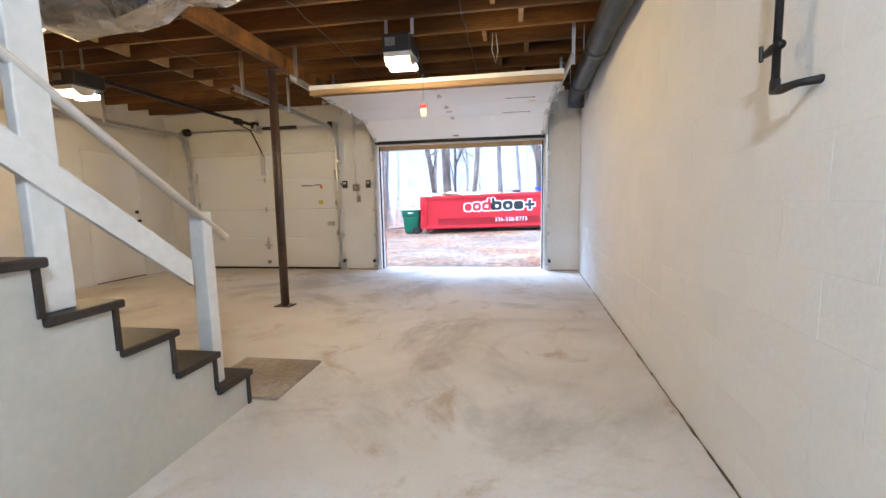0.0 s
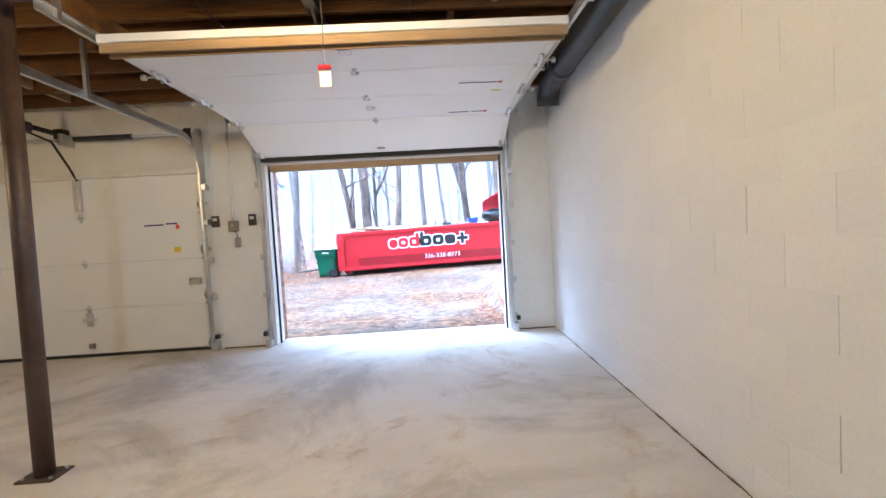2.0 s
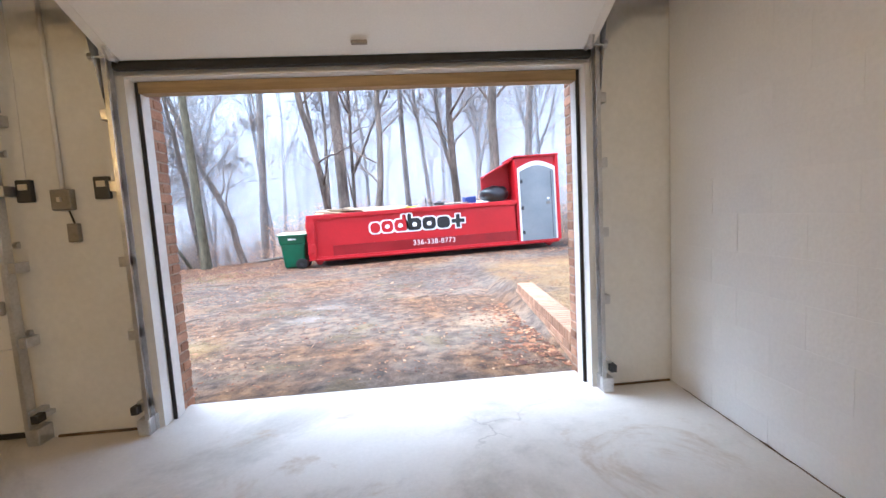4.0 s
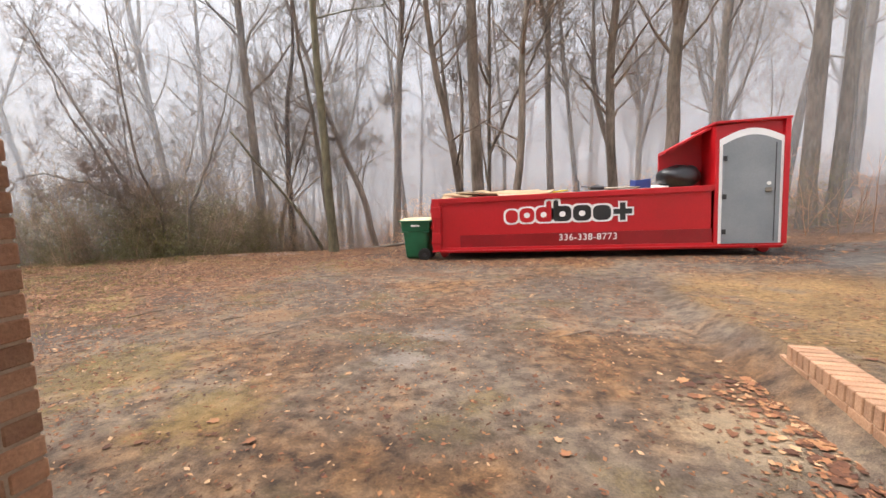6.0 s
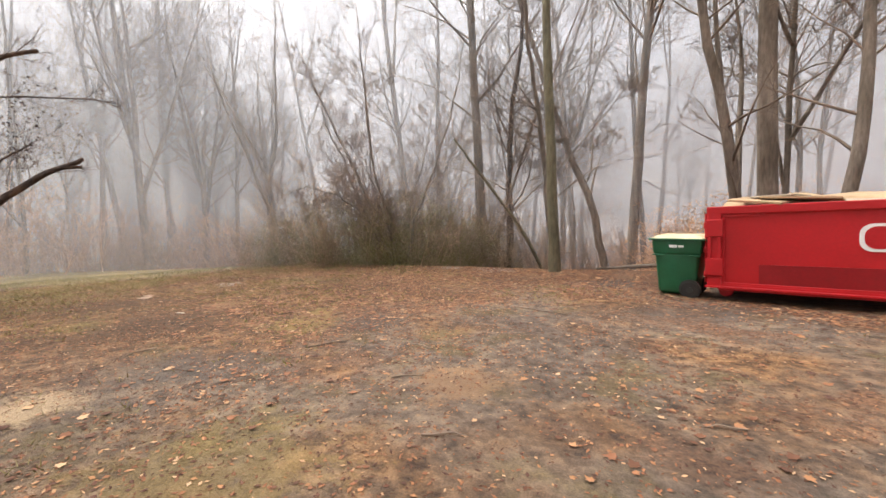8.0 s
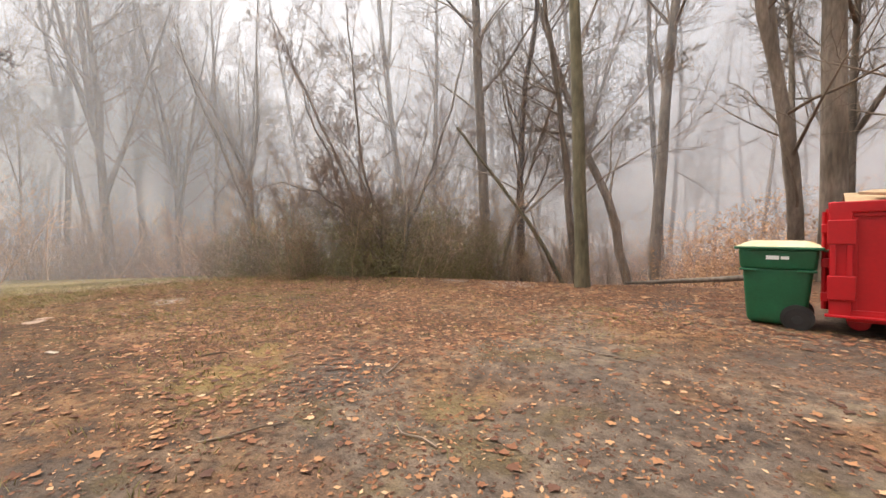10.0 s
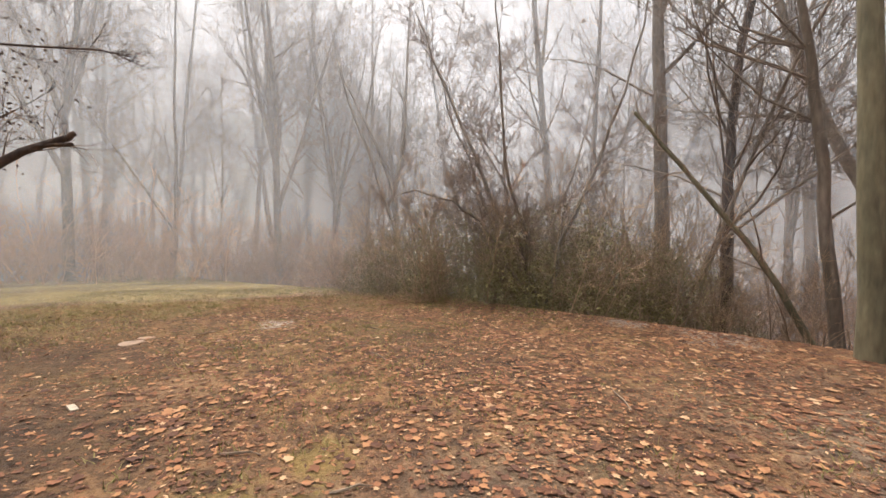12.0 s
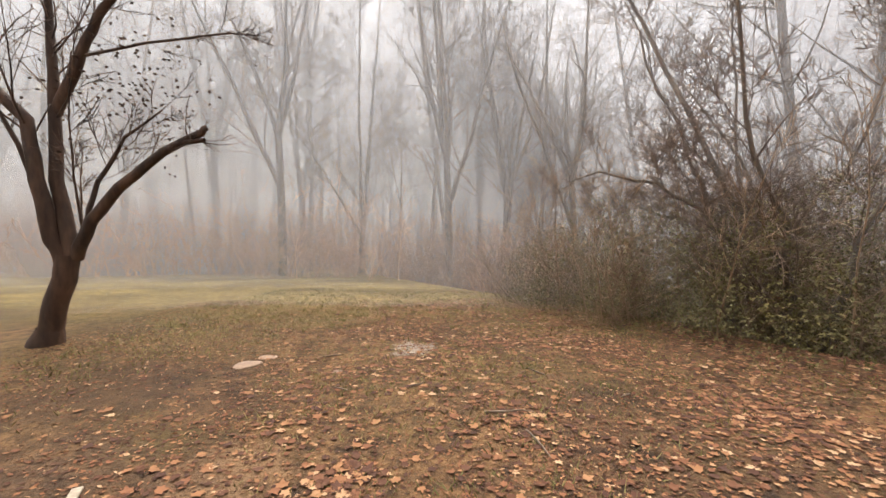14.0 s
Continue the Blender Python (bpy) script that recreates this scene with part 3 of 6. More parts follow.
# ---- switches and conduit on the pier ----
def wall_switch(name, x, z, w, h, d, mat, label, category):
    t = thing(name, x, FRONT, z, label, category)
    part("case", boxes((-w / 2, w / 2, -d, 0, -h / 2, h / 2), bevel=0.006), mat, t)
    return t


for sx in (-2.985, -2.56):
    t = wall_switch("door_control", sx, 1.50, 0.085, 0.13, 0.03, BLACK, "black garage door wall control with a pale button", "door control")
    part("button", boxes((-0.025, 0.025, -0.035, -0.028, 0.005, 0.04), bevel=0.003), CREAM, t)
t = wall_switch("switch_box", -2.78, 1.44, 0.11, 0.12, 0.045, GREYBOX, "grey surface-mounted metal switch box with conduit", "switch box")
part("toggle", boxes((-0.008, 0.008, -0.062, -0.04, -0.012, 0.014)), CREAM, t)
part("conduit", tubes((((0, -0.02, 0.06), (0, -0.02, 1.36)), 0.012), sides=8), TRIM, t, "white painted conduit", smooth=True)
t = wall_switch("key_switch", -2.745, 1.245, 0.06, 0.11, 0.035, GREYBOX, "small dark key switch on the pier", "key switch")
part("cable", tubes((((0, -0.01, 0.055), (-0.02, -0.01, 0.13)), 0.005), sides=6), BLACK, t)
cable = thing("low_voltage_cable", -2.985, FRONT - 0.005, 1.56, "thin white cable stapled up the pier", "cable")
part("wire", tubes((((0, 0, 0), (0.01, 0, 0.6), (0.0, 0, 1.25)), 0.004), sides=5), TRIM, cable)
for sx in (OPEN0 - 0.09, OPEN1 + 0.09, LDOOR1 + 0.10, LDOOR0 - 0.10):
    t = thing("safety_sensor", sx, FRONT - 0.10, 0.17, "small black door safety sensor on its bracket", "sensor", "door safety sensors")
    part("eye", boxes((-0.02, 0.02, -0.03, 0.03, -0.025, 0.025), bevel=0.004), BLACK, t)
    part("bracket", boxes((-0.015, 0.015, 0.02, 0.10, -0.015, 0.015)), GALV, t)

# ---- service door in the side wall ----
sd = thing("door_1", LEFT, 5.905, 0, "plain white service door, shut, in the side wall", "door", "", "structure")
part("leaf", boxes((-0.045, -0.005, -0.44, 0.44, 0.012, 2.045), bevel=0.003), DOORWHITE, sd)
for y0, y1, z0, z1 in ((-0.465, -0.442, 0, 2.08), (0.442, 0.465, 0, 2.08), (-0.442, 0.442, 2.05, 2.08)):
    part("jamb", boxes((-0.2, 0.012, y0, y1, z0, z1)), TRIM, sd)
part("threshold", boxes((-0.2, 0.01, -0.44, 0.44, 0, 0.012)), RUBBER, sd)
part("knob", tubes((((0.0, 0.38, 0.95), (0.02, 0.38, 0.95), (0.05, 0.38, 0.95), (0.065, 0.38, 0.95)), (0.012, 0.014, 0.028, 0.02)), sides=14), IRON, sd, "dark door knob")
part("deadbolt", tubes((((-0.005, 0.38, 1.10), (0.02, 0.38, 1.10)), 0.028), sides=14), IRON, sd, "dark deadbolt")
for hz in (0.25, 1.05, 1.85):
    part("hinge", tubes((((0.0, -0.445, hz - 0.05), (0.0, -0.445, hz + 0.05)), 0.01), sides=8), IRON, sd)

# ---- stairs ----
RISE, RUN, STAIR_X, STAIR_W = 0.203, 0.2535, -1.68, 0.98
stairs = thing("staircase", STAIR_X, 2.27, 0, "white-sided wooden staircase with dark painted treads and risers", "staircase")
steps = 13
outline = [(0.0, 0.0)]
for k in range(steps):
    outline += [(-RUN * k, RISE * (k + 1) - 0.035), (-RUN * (k + 1), RISE * (k + 1) - 0.035)]
outline.append((-RUN * steps, 0.0))
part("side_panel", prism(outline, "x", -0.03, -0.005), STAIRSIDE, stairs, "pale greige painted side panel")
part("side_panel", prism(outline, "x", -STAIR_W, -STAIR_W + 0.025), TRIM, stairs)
for k in range(steps):
    part("tread", boxes((-STAIR_W - 0.01, 0.018, -RUN * (k + 1) - 0.002, -RUN * k + 0.028, RISE * (k + 1) - 0.035, RISE * (k + 1)), bevel=0.008), TREAD, stairs)
    part("riser", boxes((-STAIR_W - 0.004, 0.006, -RUN * k - 0.016, -RUN * k + 0.006, RISE * k, RISE * (k + 1) - 0.036)), TREAD, stairs)
newel = thing("stair_railing", STAIR_X - 0.09, 2.27, RISE, "white painted wooden stair railing with a broad middle board", "railing")
part("newel_post", boxes((-0.04, 0.045, -0.205, -0.135, 0.0, 0.94), bevel=0.006), TRIM, newel)
part("middle_board", prism([(-0.325, 0.575), (-2.9, 2.48), (-2.9, 2.61), (-0.325, 0.705)], "x", 0.046, 0.068), TRIM, newel)
bm = tubes((((0.03, -0.02, 0.79), (0.03, -2.9, 2.80)), 0.021), sides=14)
part("handrail", bm, TRIM, newel, "round white handrail", smooth=True)
part("stair_post", boxes((0.0, 0.045, -0.98, -0.865, 0.61, CEIL - RISE), bevel=0.006), TRIM, newel)

mat_ob = thing("floor_slab", -1.83, 2.60, 0, "worn brown square plywood slab at the foot of the stairs", "slab")
part("board", boxes((-0.30, 0.30, -0.29, 0.30, 0, 0.02), bevel=0.004), SLAB, mat_ob)

# ---- services overhead and on the block wall ----
duct = thing("vent_duct", 0.445, BACK, 2.61, "large black vent duct running under the joists beside the wall", "duct", rz=SKEW)
L = 6.38 - BACK
part("pipe", tubes((((0, 0, 0.04), (0, L - 0.3, 0.04), (0, L - 0.12, 0.02), (0.0, L - 0.03, -0.06), (0.0, L, -0.16)), (0.11, 0.11, 0.11, 0.11, 0.11)), sides=24), DUCTBLACK, duct, smooth=True)
for k in range(6):
    part("coupling", tubes((((0, 0.9 + 1.3 * k, 0.04), (0, 1.0 + 1.3 * k, 0.04)), 0.119), sides=24), DUCTBLACK, duct, smooth=True)
    part("strap", boxes((-0.13, -0.125, 0.93 + 1.3 * k, 0.96 + 1.3 * k, 0.02, CEIL - 2.61 + 0.05)), GALV, duct)

gas = thing("gas_pipe", 0.70, 1.65, 1.50, "black iron gas pipe with a shut-off valve on the block wall", "pipe", rz=SKEW)
part("riser_pipe", tubes((((-0.02, 0, 0.0), (-0.02, 0.01, 0.5), (-0.02, 0.02, CEIL - 1.50 + 0.1)), 0.0115), sides=10), IRON, gas, smooth=True)
part("elbow", tubes((((-0.02, 0, 0.03), (-0.02, 0, -0.005), (-0.02, -0.03, -0.008), (-0.012, -0.10, -0.008), (0.05, -0.13, -0.004)), (0.014, 0.016, 0.015, 0.011, 0.013)), sides=10), IRON, gas, smooth=True)
part("valve", tubes((((-0.02, -0.02, 0.13), (-0.02, 0.03, 0.13), (-0.02, 0.075, 0.125)), (0.014, 0.015, 0.010)), sides=10), IRON, gas, smooth=True)
part("valve_handle", tubes((((-0.03, 0.07, 0.105), (-0.03, 0.075, 0.155)), 0.007), sides=8), IRON, gas, "black valve handle")

flex = thing("insulated_duct", -2.9, 2.45, 2.52, "silver foil-wrapped insulated duct slung under the joists", "duct")
pts = [(1.1 - 0.19 * k, 0.05 * math.sin(k * 0.7) + 0.02 * k, 0.06 * math.sin(k * 0.9)) for k in range(20)]
rad = [0.19 + 0.022 * math.sin(k * 2.3) + 0.012 * math.sin(k * 5.1) for k in range(20)]
bm = bmesh.new()
tube(bm, pts, rad, 20)
rr = random.Random(8)
for v in bm.verts:
    v.co += Vector((rr.uniform(-1, 1), rr.uniform(-1, 1), rr.uniform(-1, 1))) * 0.012
part("sleeve", bm, FOIL, flex)
for k in (3, 8, 13):
    px, py, pz = pts[k]
    part("strap", boxes((px - 0.02, px + 0.02, py - 0.205, py - 0.20, pz, CEIL - 2.52 + 0.04)), BLACK, flex)

for k, (x0, sag, mt) in enumerate(((-0.55, 0.02, BLACK), (-1.9, 0.015, BLACK), (-3.6, 0.025, BLACK), (-5.2, 0.02, BLACK))):
    t = thing("ceiling_cable", x0, 0, CEIL, "thin electric cable stapled along under the joists", "cable", "ceiling cables")
    pts = [(0.01 * math.sin(2.1 * j + k), BACK + 0.25 + 0.405 * j / 2, -0.006 - (sag if j % 2 else 0.0)) for j in range(42)]
    part("wire", tubes((pts, 0.004), sides=5), mt, t, smooth=True)
t = thing("hanging_wire", -0.28, 4.55, CEIL, "loose looped wire hanging from the joists", "cable")
part("wire", tubes((((0, 0, 0.05), (0.02, 0, -0.12), (0.0, 0.01, -0.24), (-0.04, 0, -0.12), (-0.03, 0, 0.05)), 0.004), sides=5), CREAM, t, smooth=True)


# ---- yard ----
def ground_material():
    m = bpy.data.materials.new("yard_ground")
    m.use_nodes = True
    n, l = m.node_tree.nodes, m.node_tree.links
    b = n["Principled BSDF"]
    pos = n.new("ShaderNodeNewGeometry").outputs["Position"]

    def nz(scale, detail=6, rough=0.6):
        t = n.new("ShaderNodeTexNoise")
        t.inputs["Scale"].default_value, t.inputs["Detail"].default_value, t.inputs["Roughness"].default_value = scale, detail, rough
        l.new(pos, t.inputs["Vector"])
        return t.outputs["Fac"]

    def ramp(fac, a, b_, p0, p1):
        r = n.new("ShaderNodeValToRGB")
        e = r.color_ramp.elements
        e[0].position, e[1].position, e[0].color, e[1].color = p0, p1, (*a, 1), (*b_, 1)
        l.new(fac, r.inputs["Fac"])
        return r.outputs["Color"]

    def mix(fac, a, c):
        x = n.new("ShaderNodeMix")
        x.data_type = "RGBA"
        l.new(fac, x.inputs["Factor"])
        l.new(a, x.inputs[6])
        l.new(c, x.inputs[7])
        return x.outputs[2]

    def math_(op, a, c=None, clamp=True):
        x = n.new("ShaderNodeMath")
        x.operation, x.use_clamp = op, clamp
        for i, v in enumerate((a, c)):
            if v is None:
                continue
            if isinstance(v, (int, float)):
                x.inputs[i].default_value = v
            else:
                l.new(v, x.inputs[i])
        return x.outputs[0]

    def step(v, lo, hi):
        x = n.new("ShaderNodeMapRange")
        x.interpolation_type = "SMOOTHSTEP"
        x.inputs["From Min"].default_value, x.inputs["From Max"].default_value = lo, hi
        l.new(v, x.inputs["Value"])
        return x.outputs[0]

    sep = n.new("ShaderNodeSeparateXYZ")
    l.new(pos, sep.inputs[0])
    X, Y = sep.outputs["X"], sep.outputs["Y"]
    fine = nz(75, 9, 0.8)
    mid = nz(7, 8, 0.65)
    dirt = ramp(mid, (0.046, 0.021, 0.008), (0.300, 0.165, 0.070), 0.36, 0.66)
    gravel = ramp(mid, (0.068, 0.050, 0.037), (0.245, 0.190, 0.142), 0.35, 0.68)
    leafy = ramp(nz(26, 6, 0.7), (0.058, 0.022, 0.010), (0.320, 0.162, 0.078), 0.40, 0.64)
    grass = ramp(nz(20, 8, 0.7), (0.050, 0.038, 0.009), (0.235, 0.165, 0.047), 0.36, 0.66)
    # old drive: gravel band from the garage out to the parking strip
    drive = math_("MULTIPLY", step(X, -8.5, -5.5), step(Y, 30.0, 20.0))
    drive = math_("MULTIPLY", drive, step(nz(0.55, 5), 0.34, 0.56))
    col = mix(drive, dirt, gravel)
    # thin grass to the far side
    g = math_("MULTIPLY", step(X, -8.0, -14.0), step(nz(0.5, 5), 0.3, 0.6))
    far = step(X, -12.5, -16.0)
    col = mix(g, col, grass)
    col = mix(far, col, ramp(nz(9, 8, 0.7), (0.125, 0.092, 0.026), (0.37, 0.27, 0.090), 0.36, 0.66))
    patches = math_("MULTIPLY", step(nz(1.1, 5), 0.54, 0.66), step(X, 2.0, -2.0))
    col = mix(math_("MULTIPLY", patches, 0.55), col, grass)
    # leaf litter, thick under the trees
    lf = step(nz(0.8, 7, 0.7), 0.52, 0.66)
    wood = step(Y, 15.5, 18.5)
    lf = math_("MAXIMUM", math_("MULTIPLY", lf, step(Y, 9.0, 12.0)), math_("MULTIPLY", wood, 0.8))
    col = mix(math_("MULTIPLY", lf, 0.8), col, leafy)
    chalk = step(nz(0.9, 9, 0.75), 0.70, 0.76)
    pale = n.new("ShaderNodeRGB")
    pale.outputs[0].default_value = (0.36, 0.31, 0.25, 1)
    col = mix(math_("MULTIPLY", chalk, 0.7), col, pale.outputs[0])
    bank = math_("MULTIPLY", step(X, 0.6, 0.9), step(Y, 14.5, 13.0))
    col = mix(math_("MULTIPLY", bank, step(nz(1.3, 6), 0.28, 0.55)), col, ramp(nz(18, 8, 0.7), (0.10, 0.058, 0.020), (0.38, 0.24, 0.095), 0.36, 0.66))
    # asphalt of the drive climbing away past the cabin
    slope = math_("SUBTRACT", math_("SUBTRACT", Y, math_("MULTIPLY", X, 0.30, False), False), 14.75, False)
    strip = math_("MULTIPLY", step(math_("ADD", math_("ABSOLUTE", slope, None, False), math_("MULTIPLY", nz(1.5, 6), 0.8, False), False), 1.75, 1.45), step(X, 1.0, 4.0))
    col = mix(math_("MULTIPLY", strip, 0.85), col, ramp(mid, (0.055, 0.05, 0.047), (0.15, 0.14, 0.13), 0.35, 0.68))
    # spots of sand, chalk, moss, bare grey grit and pale dirt
    ragged = nz(4, 10, 0.85)
    flat = n.new("ShaderNodeCombineXYZ")
    l.new(X, flat.inputs[0])
    l.new(Y, flat.inputs[1])
    LOAM = (0.062, 0.034, 0.015)
    SAND, CHALK, MOSS, GRIT, CLAY = (0.46, 0.35, 0.22), (0.42, 0.38, 0.34), (0.25, 0.18, 0.048), (0.075, 0.066, 0.058), (0.32, 0.19, 0.095)
    for cx, cy, r, tone, much in ((-6.2, 8.5, 0.42, SAND, 0.85), (-11.7, 11.7, 0.36, CHALK, 0.8), (-8.6, 17.2, 0.75, CHALK, 0.7), (-9.7, 16.8, 0.4, CHALK, 0.7), (0.06, 9.1, 0.5, SAND, 0.45),
                                  (-4.3, 11.0, 0.6, CLAY, 0.7), (-2.07, 10.56, 0.36, CHALK, 0.45), (-2.2, 9.8, 0.3, CHALK, 0.4), (-4.4, 9.1, 0.85, MOSS, 0.45), (-3.1, 8.7, 0.5, MOSS, 0.4), (-9.0, 9.05, 0.5, MOSS, 0.7), (-7.65, 11.66, 0.3, MOSS, 0.6),
                                  (-5.4, 11.9, 0.4, MOSS, 0.5), (-7.1, 11.05, 0.6, MOSS, 0.7), (-6.5, 11.7, 0.6, GRIT, 0.7), (-5.4, 16.7, 0.8, GRIT, 0.85), (-3.6, 15.0, 0.9, GRIT, 0.5), (-6.4, 9.6, 0.8, GRIT, 0.6), (-9.2, 10.74, 0.45, CLAY, 0.8), (-9.1, 9.85, 0.5, CLAY, 0.6), (-8.5, 9.5, 1.2, LOAM, 0.7), (-10.4, 9.2, 1.2, LOAM, 0.65), (-8.6, 8.3, 0.8, LOAM, 0.5), (-10.2, 10.4, 0.5, LOAM, 0.5)):
        far_ = n.new("ShaderNodeVectorMath")
        far_.operation = "DISTANCE"
        far_.inputs[1].default_value = (cx, cy, 0)
        l.new(flat.outputs[0], far_.inputs[0])
        reach = math_("ADD", far_.outputs["Value"], math_("MULTIPLY", ragged, r * 4.0, False), False)
        tint = n.new("ShaderNodeRGB")
        tint.outputs[0].default_value = (*tone, 1)
        col = mix(math_("MULTIPLY", step(reach, r * 3.0, r * 2.3), much), col, tint.outputs[0])
    damp = ramp(nz(0.42, 6), (0.62, 0.60, 0.60), (1.12, 1.10, 1.06), 0.38, 0.62)
    wet = n.new("ShaderNodeMix")
    wet.data_type, wet.blend_type = "RGBA", "MULTIPLY"
    wet.inputs["Factor"].default_value = 1.0
    l.new(col, wet.inputs[6])
    l.new(damp, wet.inputs[7])
    col = wet.outputs[2]
    sc = n.new("ShaderNodeMapRange")
    sc.inputs["From Min"].default_value, sc.inputs["From Max"].default_value = 0.25, 0.75
    sc.inputs["To Min"].default_value, sc.inputs["To Max"].default_value = 0.35, 1.6
    l.new(fine, sc.inputs["Value"])
    mul = n.new("ShaderNodeVectorMath")
    mul.operation = "SCALE"
    l.new(col, mul.inputs[0])
    l.new(sc.outputs[0], mul.inputs["Scale"])
    l.new(mul.outputs[0], b.inputs["Base Color"])
    b.inputs["Roughness"].default_value = 0.9
    bp = n.new("ShaderNodeBump")
    bp.inputs["Strength"].default_value, bp.inputs["Distance"].default_value = 0.7, 0.04
    l.new(math_("ADD", fine, mid, False), bp.inputs["Height"])
    l.new(bp.outputs[0], b.inputs["Normal"])
    return m


GROUND = ground_material()


def axis_steps(lo, hi, fine0, fine1, fine, coarse):
    out, v = [], lo
    while v < hi:
        out.append(v)
        d = max(fine0 - v, v - fine1, 0)
        v += min(fine + d * 0.12, coarse)
    return out + [hi]


xs = axis_steps(-400, 400, -18, 6, 0.3, 40)
ys = [y for y in axis_steps(-300, 500, 7, 20, 0.3, 40)]
bm = bmesh.new()
grid = {}
for i, gx in enumerate(xs):
    for j, gy in enumerate(ys):
        under = LEFT - 0.35 < gx < RIGHT + 0.3 and BACK - 0.2 < gy < FRONT + 0.2
        grid[i, j] = bm.verts.new((gx, gy, -0.25 if under else ground_z(gx, gy)))
for i in range(len(xs) - 1):
    for j in range(len(ys) - 1):
        bm.faces.new((grid[i, j], grid[i + 1, j], grid[i + 1, j + 1], grid[i, j + 1]))
structure("ground", bm, GROUND, "bare brown yard of dirt, old gravel drive, thin grass and leaves", "ground", smooth=True)


# ---- open-top dumpster with a toilet cabin at its end ----
def rounded(x0, x1, z0, z1, r, n=5):
    out = []
    for cx, cz, a in ((x1 - r, z1 - r, 0), (x0 + r, z1 - r, 90), (x0 + r, z0 + r, 180), (x1 - r, z0 + r, 270)):
        out += [(cx + r * math.cos(radians(a + 90 * k / n)), cz + r * math.sin(radians(a + 90 * k / n))) for k in range(n + 1)]
    return out


DL, DH, DW = 5.87, 1.345, 2.3
dump = thing("dumpster", -3.53, 16.0, 0.02, "long red open-top roll-off dumpster on steel rollers, heaped with rubbish", "dumpster", ry=-1.2)
part("front_panel", boxes((0.0, DL, 0.03, 0.07, 0.12, DH - 0.10), bevel=0.004), REDPAINT, dump)
part("back_panel", boxes((0.0, DL, DW - 0.05, DW, 0.12, DH - 0.10), bevel=0.004), REDPAINT, dump)
part("end_door", boxes((0.0, 0.06, 0.0, DW, 0.10, DH - 0.02), bevel=0.006), REDPAINT, dump)
part("inner_bulkhead", boxes((DL - 0.05, DL, 0.03, DW, 0.12, DH), bevel=0.004), REDPAINT, dump)
part("bottom_plate", boxes((0.0, DL + 1.2, 0.04, DW, 0.09, 0.14)), REDDARK, dump)
part("top_rail", boxes((-0.03, DL, -0.02, 0.09, DH - 0.12, DH), bevel=0.012), REDPAINT, dump)
part("top_rail", boxes((-0.03, DL, DW - 0.06, DW + 0.04, DH - 0.12, DH), bevel=0.012), REDPAINT, dump)
part("corner_post", boxes((-0.02, 0.16, -0.02, 0.10, 0.10, DH - 0.10), bevel=0.010), REDPAINT, dump)
part("corner_post", boxes((-0.02, 0.16, DW - 0.08, DW + 0.03, 0.10, DH - 0.10), bevel=0.010), REDPAINT, dump)
part("end_rib", boxes((-0.05, 0.0, 0.35, 0.42, 0.12, DH - 0.06), bevel=0.008), REDPAINT, dump)
part("end_rib", boxes((-0.05, 0.0, 1.15, 1.22, 0.12, DH - 0.06), bevel=0.008), REDPAINT, dump)
part("end_rib", boxes((-0.05, 0.0, 1.9, 1.97, 0.12, DH - 0.06), bevel=0.008), REDPAINT, dump)
part("latch_bar", tubes((((-0.06, 0.12, 0.16), (-0.06, 0.12, DH - 0.1)), 0.022), sides=8), REDPAINT, dump)
for hz in (0.3, 0.68, 1.06):
    part("hinge", boxes((-0.085, 0.0, 0.05, 0.19, hz - 0.05, hz + 0.05), bevel=0.01), REDPAINT, dump)
for hz in (0.42, 1.02):
    part("hinge_plate", boxes((-0.035, 0.19, -0.055, -0.02, hz - 0.13, hz + 0.13), bevel=0.010), REDPAINT, dump)
for px in (-0.015, 0.115):
    part("corner_rib", boxes((px, px + 0.05, -0.048, -0.02, 0.55, 0.89), bevel=0.008), REDPAINT, dump)
part("frame_edge", boxes((0.16, DL - 0.02, 0.0, 0.03, 0.155, 0.185), bevel=0.006), REDPAINT, dump)
part("frame_edge", boxes((0.16, 0.20, 0.0, 0.03, 0.185, DH - 0.17), bevel=0.006), REDPAINT, dump)
part("toe_flange", boxes((-0.05, DL + 1.2, -0.06, 0.02, 0.10, 0.125), bevel=0.005), REDPAINT, dump)
# black block where the end face has a dark slot
part("end_bumper", boxes((-0.075, -0.045, 0.46, 0.60, 0.55, 0.86), bevel=0.012), RUBBER, dump, "black upright block on the end face")
part("sill_beam", boxes((0.12, DL + 1.2, 0.0, 0.10, 0.06, 0.16), bevel=0.01), REDPAINT, dump)
part("inset_step", boxes((0.16, 0.62, 0.0, 0.03, DH - 0.165, DH - 0.12), bevel=0.006), REDPAINT, dump)
part("stripe", boxes((0.62, DL - 0.02, 0.022, 0.032, 0.17, 0.47)), REDDARK, dump, "dark red lower stripe")
part("skid_rail", boxes((0.3, DL + 1.1, 0.55, 0.65, 0.0, 0.10)), IRON, dump)
part("skid_rail", boxes((0.3, DL + 1.1, 1.65, 1.75, 0.0, 0.10)), IRON, dump)
for rx in (0.22, DL + 0.9):
    for ry_ in (0.12, DW - 0.25):
        part("roller", tubes((((rx, ry_ - 0.10, 0.06), (rx, ry_ - 0.09, 0.06), (rx, ry_ + 0.12, 0.06), (rx, ry_ + 0.14, 0.06)), (0.075, 0.095, 0.095, 0.08)), sides=20), REDDARK, dump, smooth=True)

# brand mark as plain shapes: white-edged red and black blocks, and a cross
sign = part("sign_panel", boxes((0.0, 0.002, 0.026, 0.028, 0.6, 0.602)), WHITEVINYL, dump)


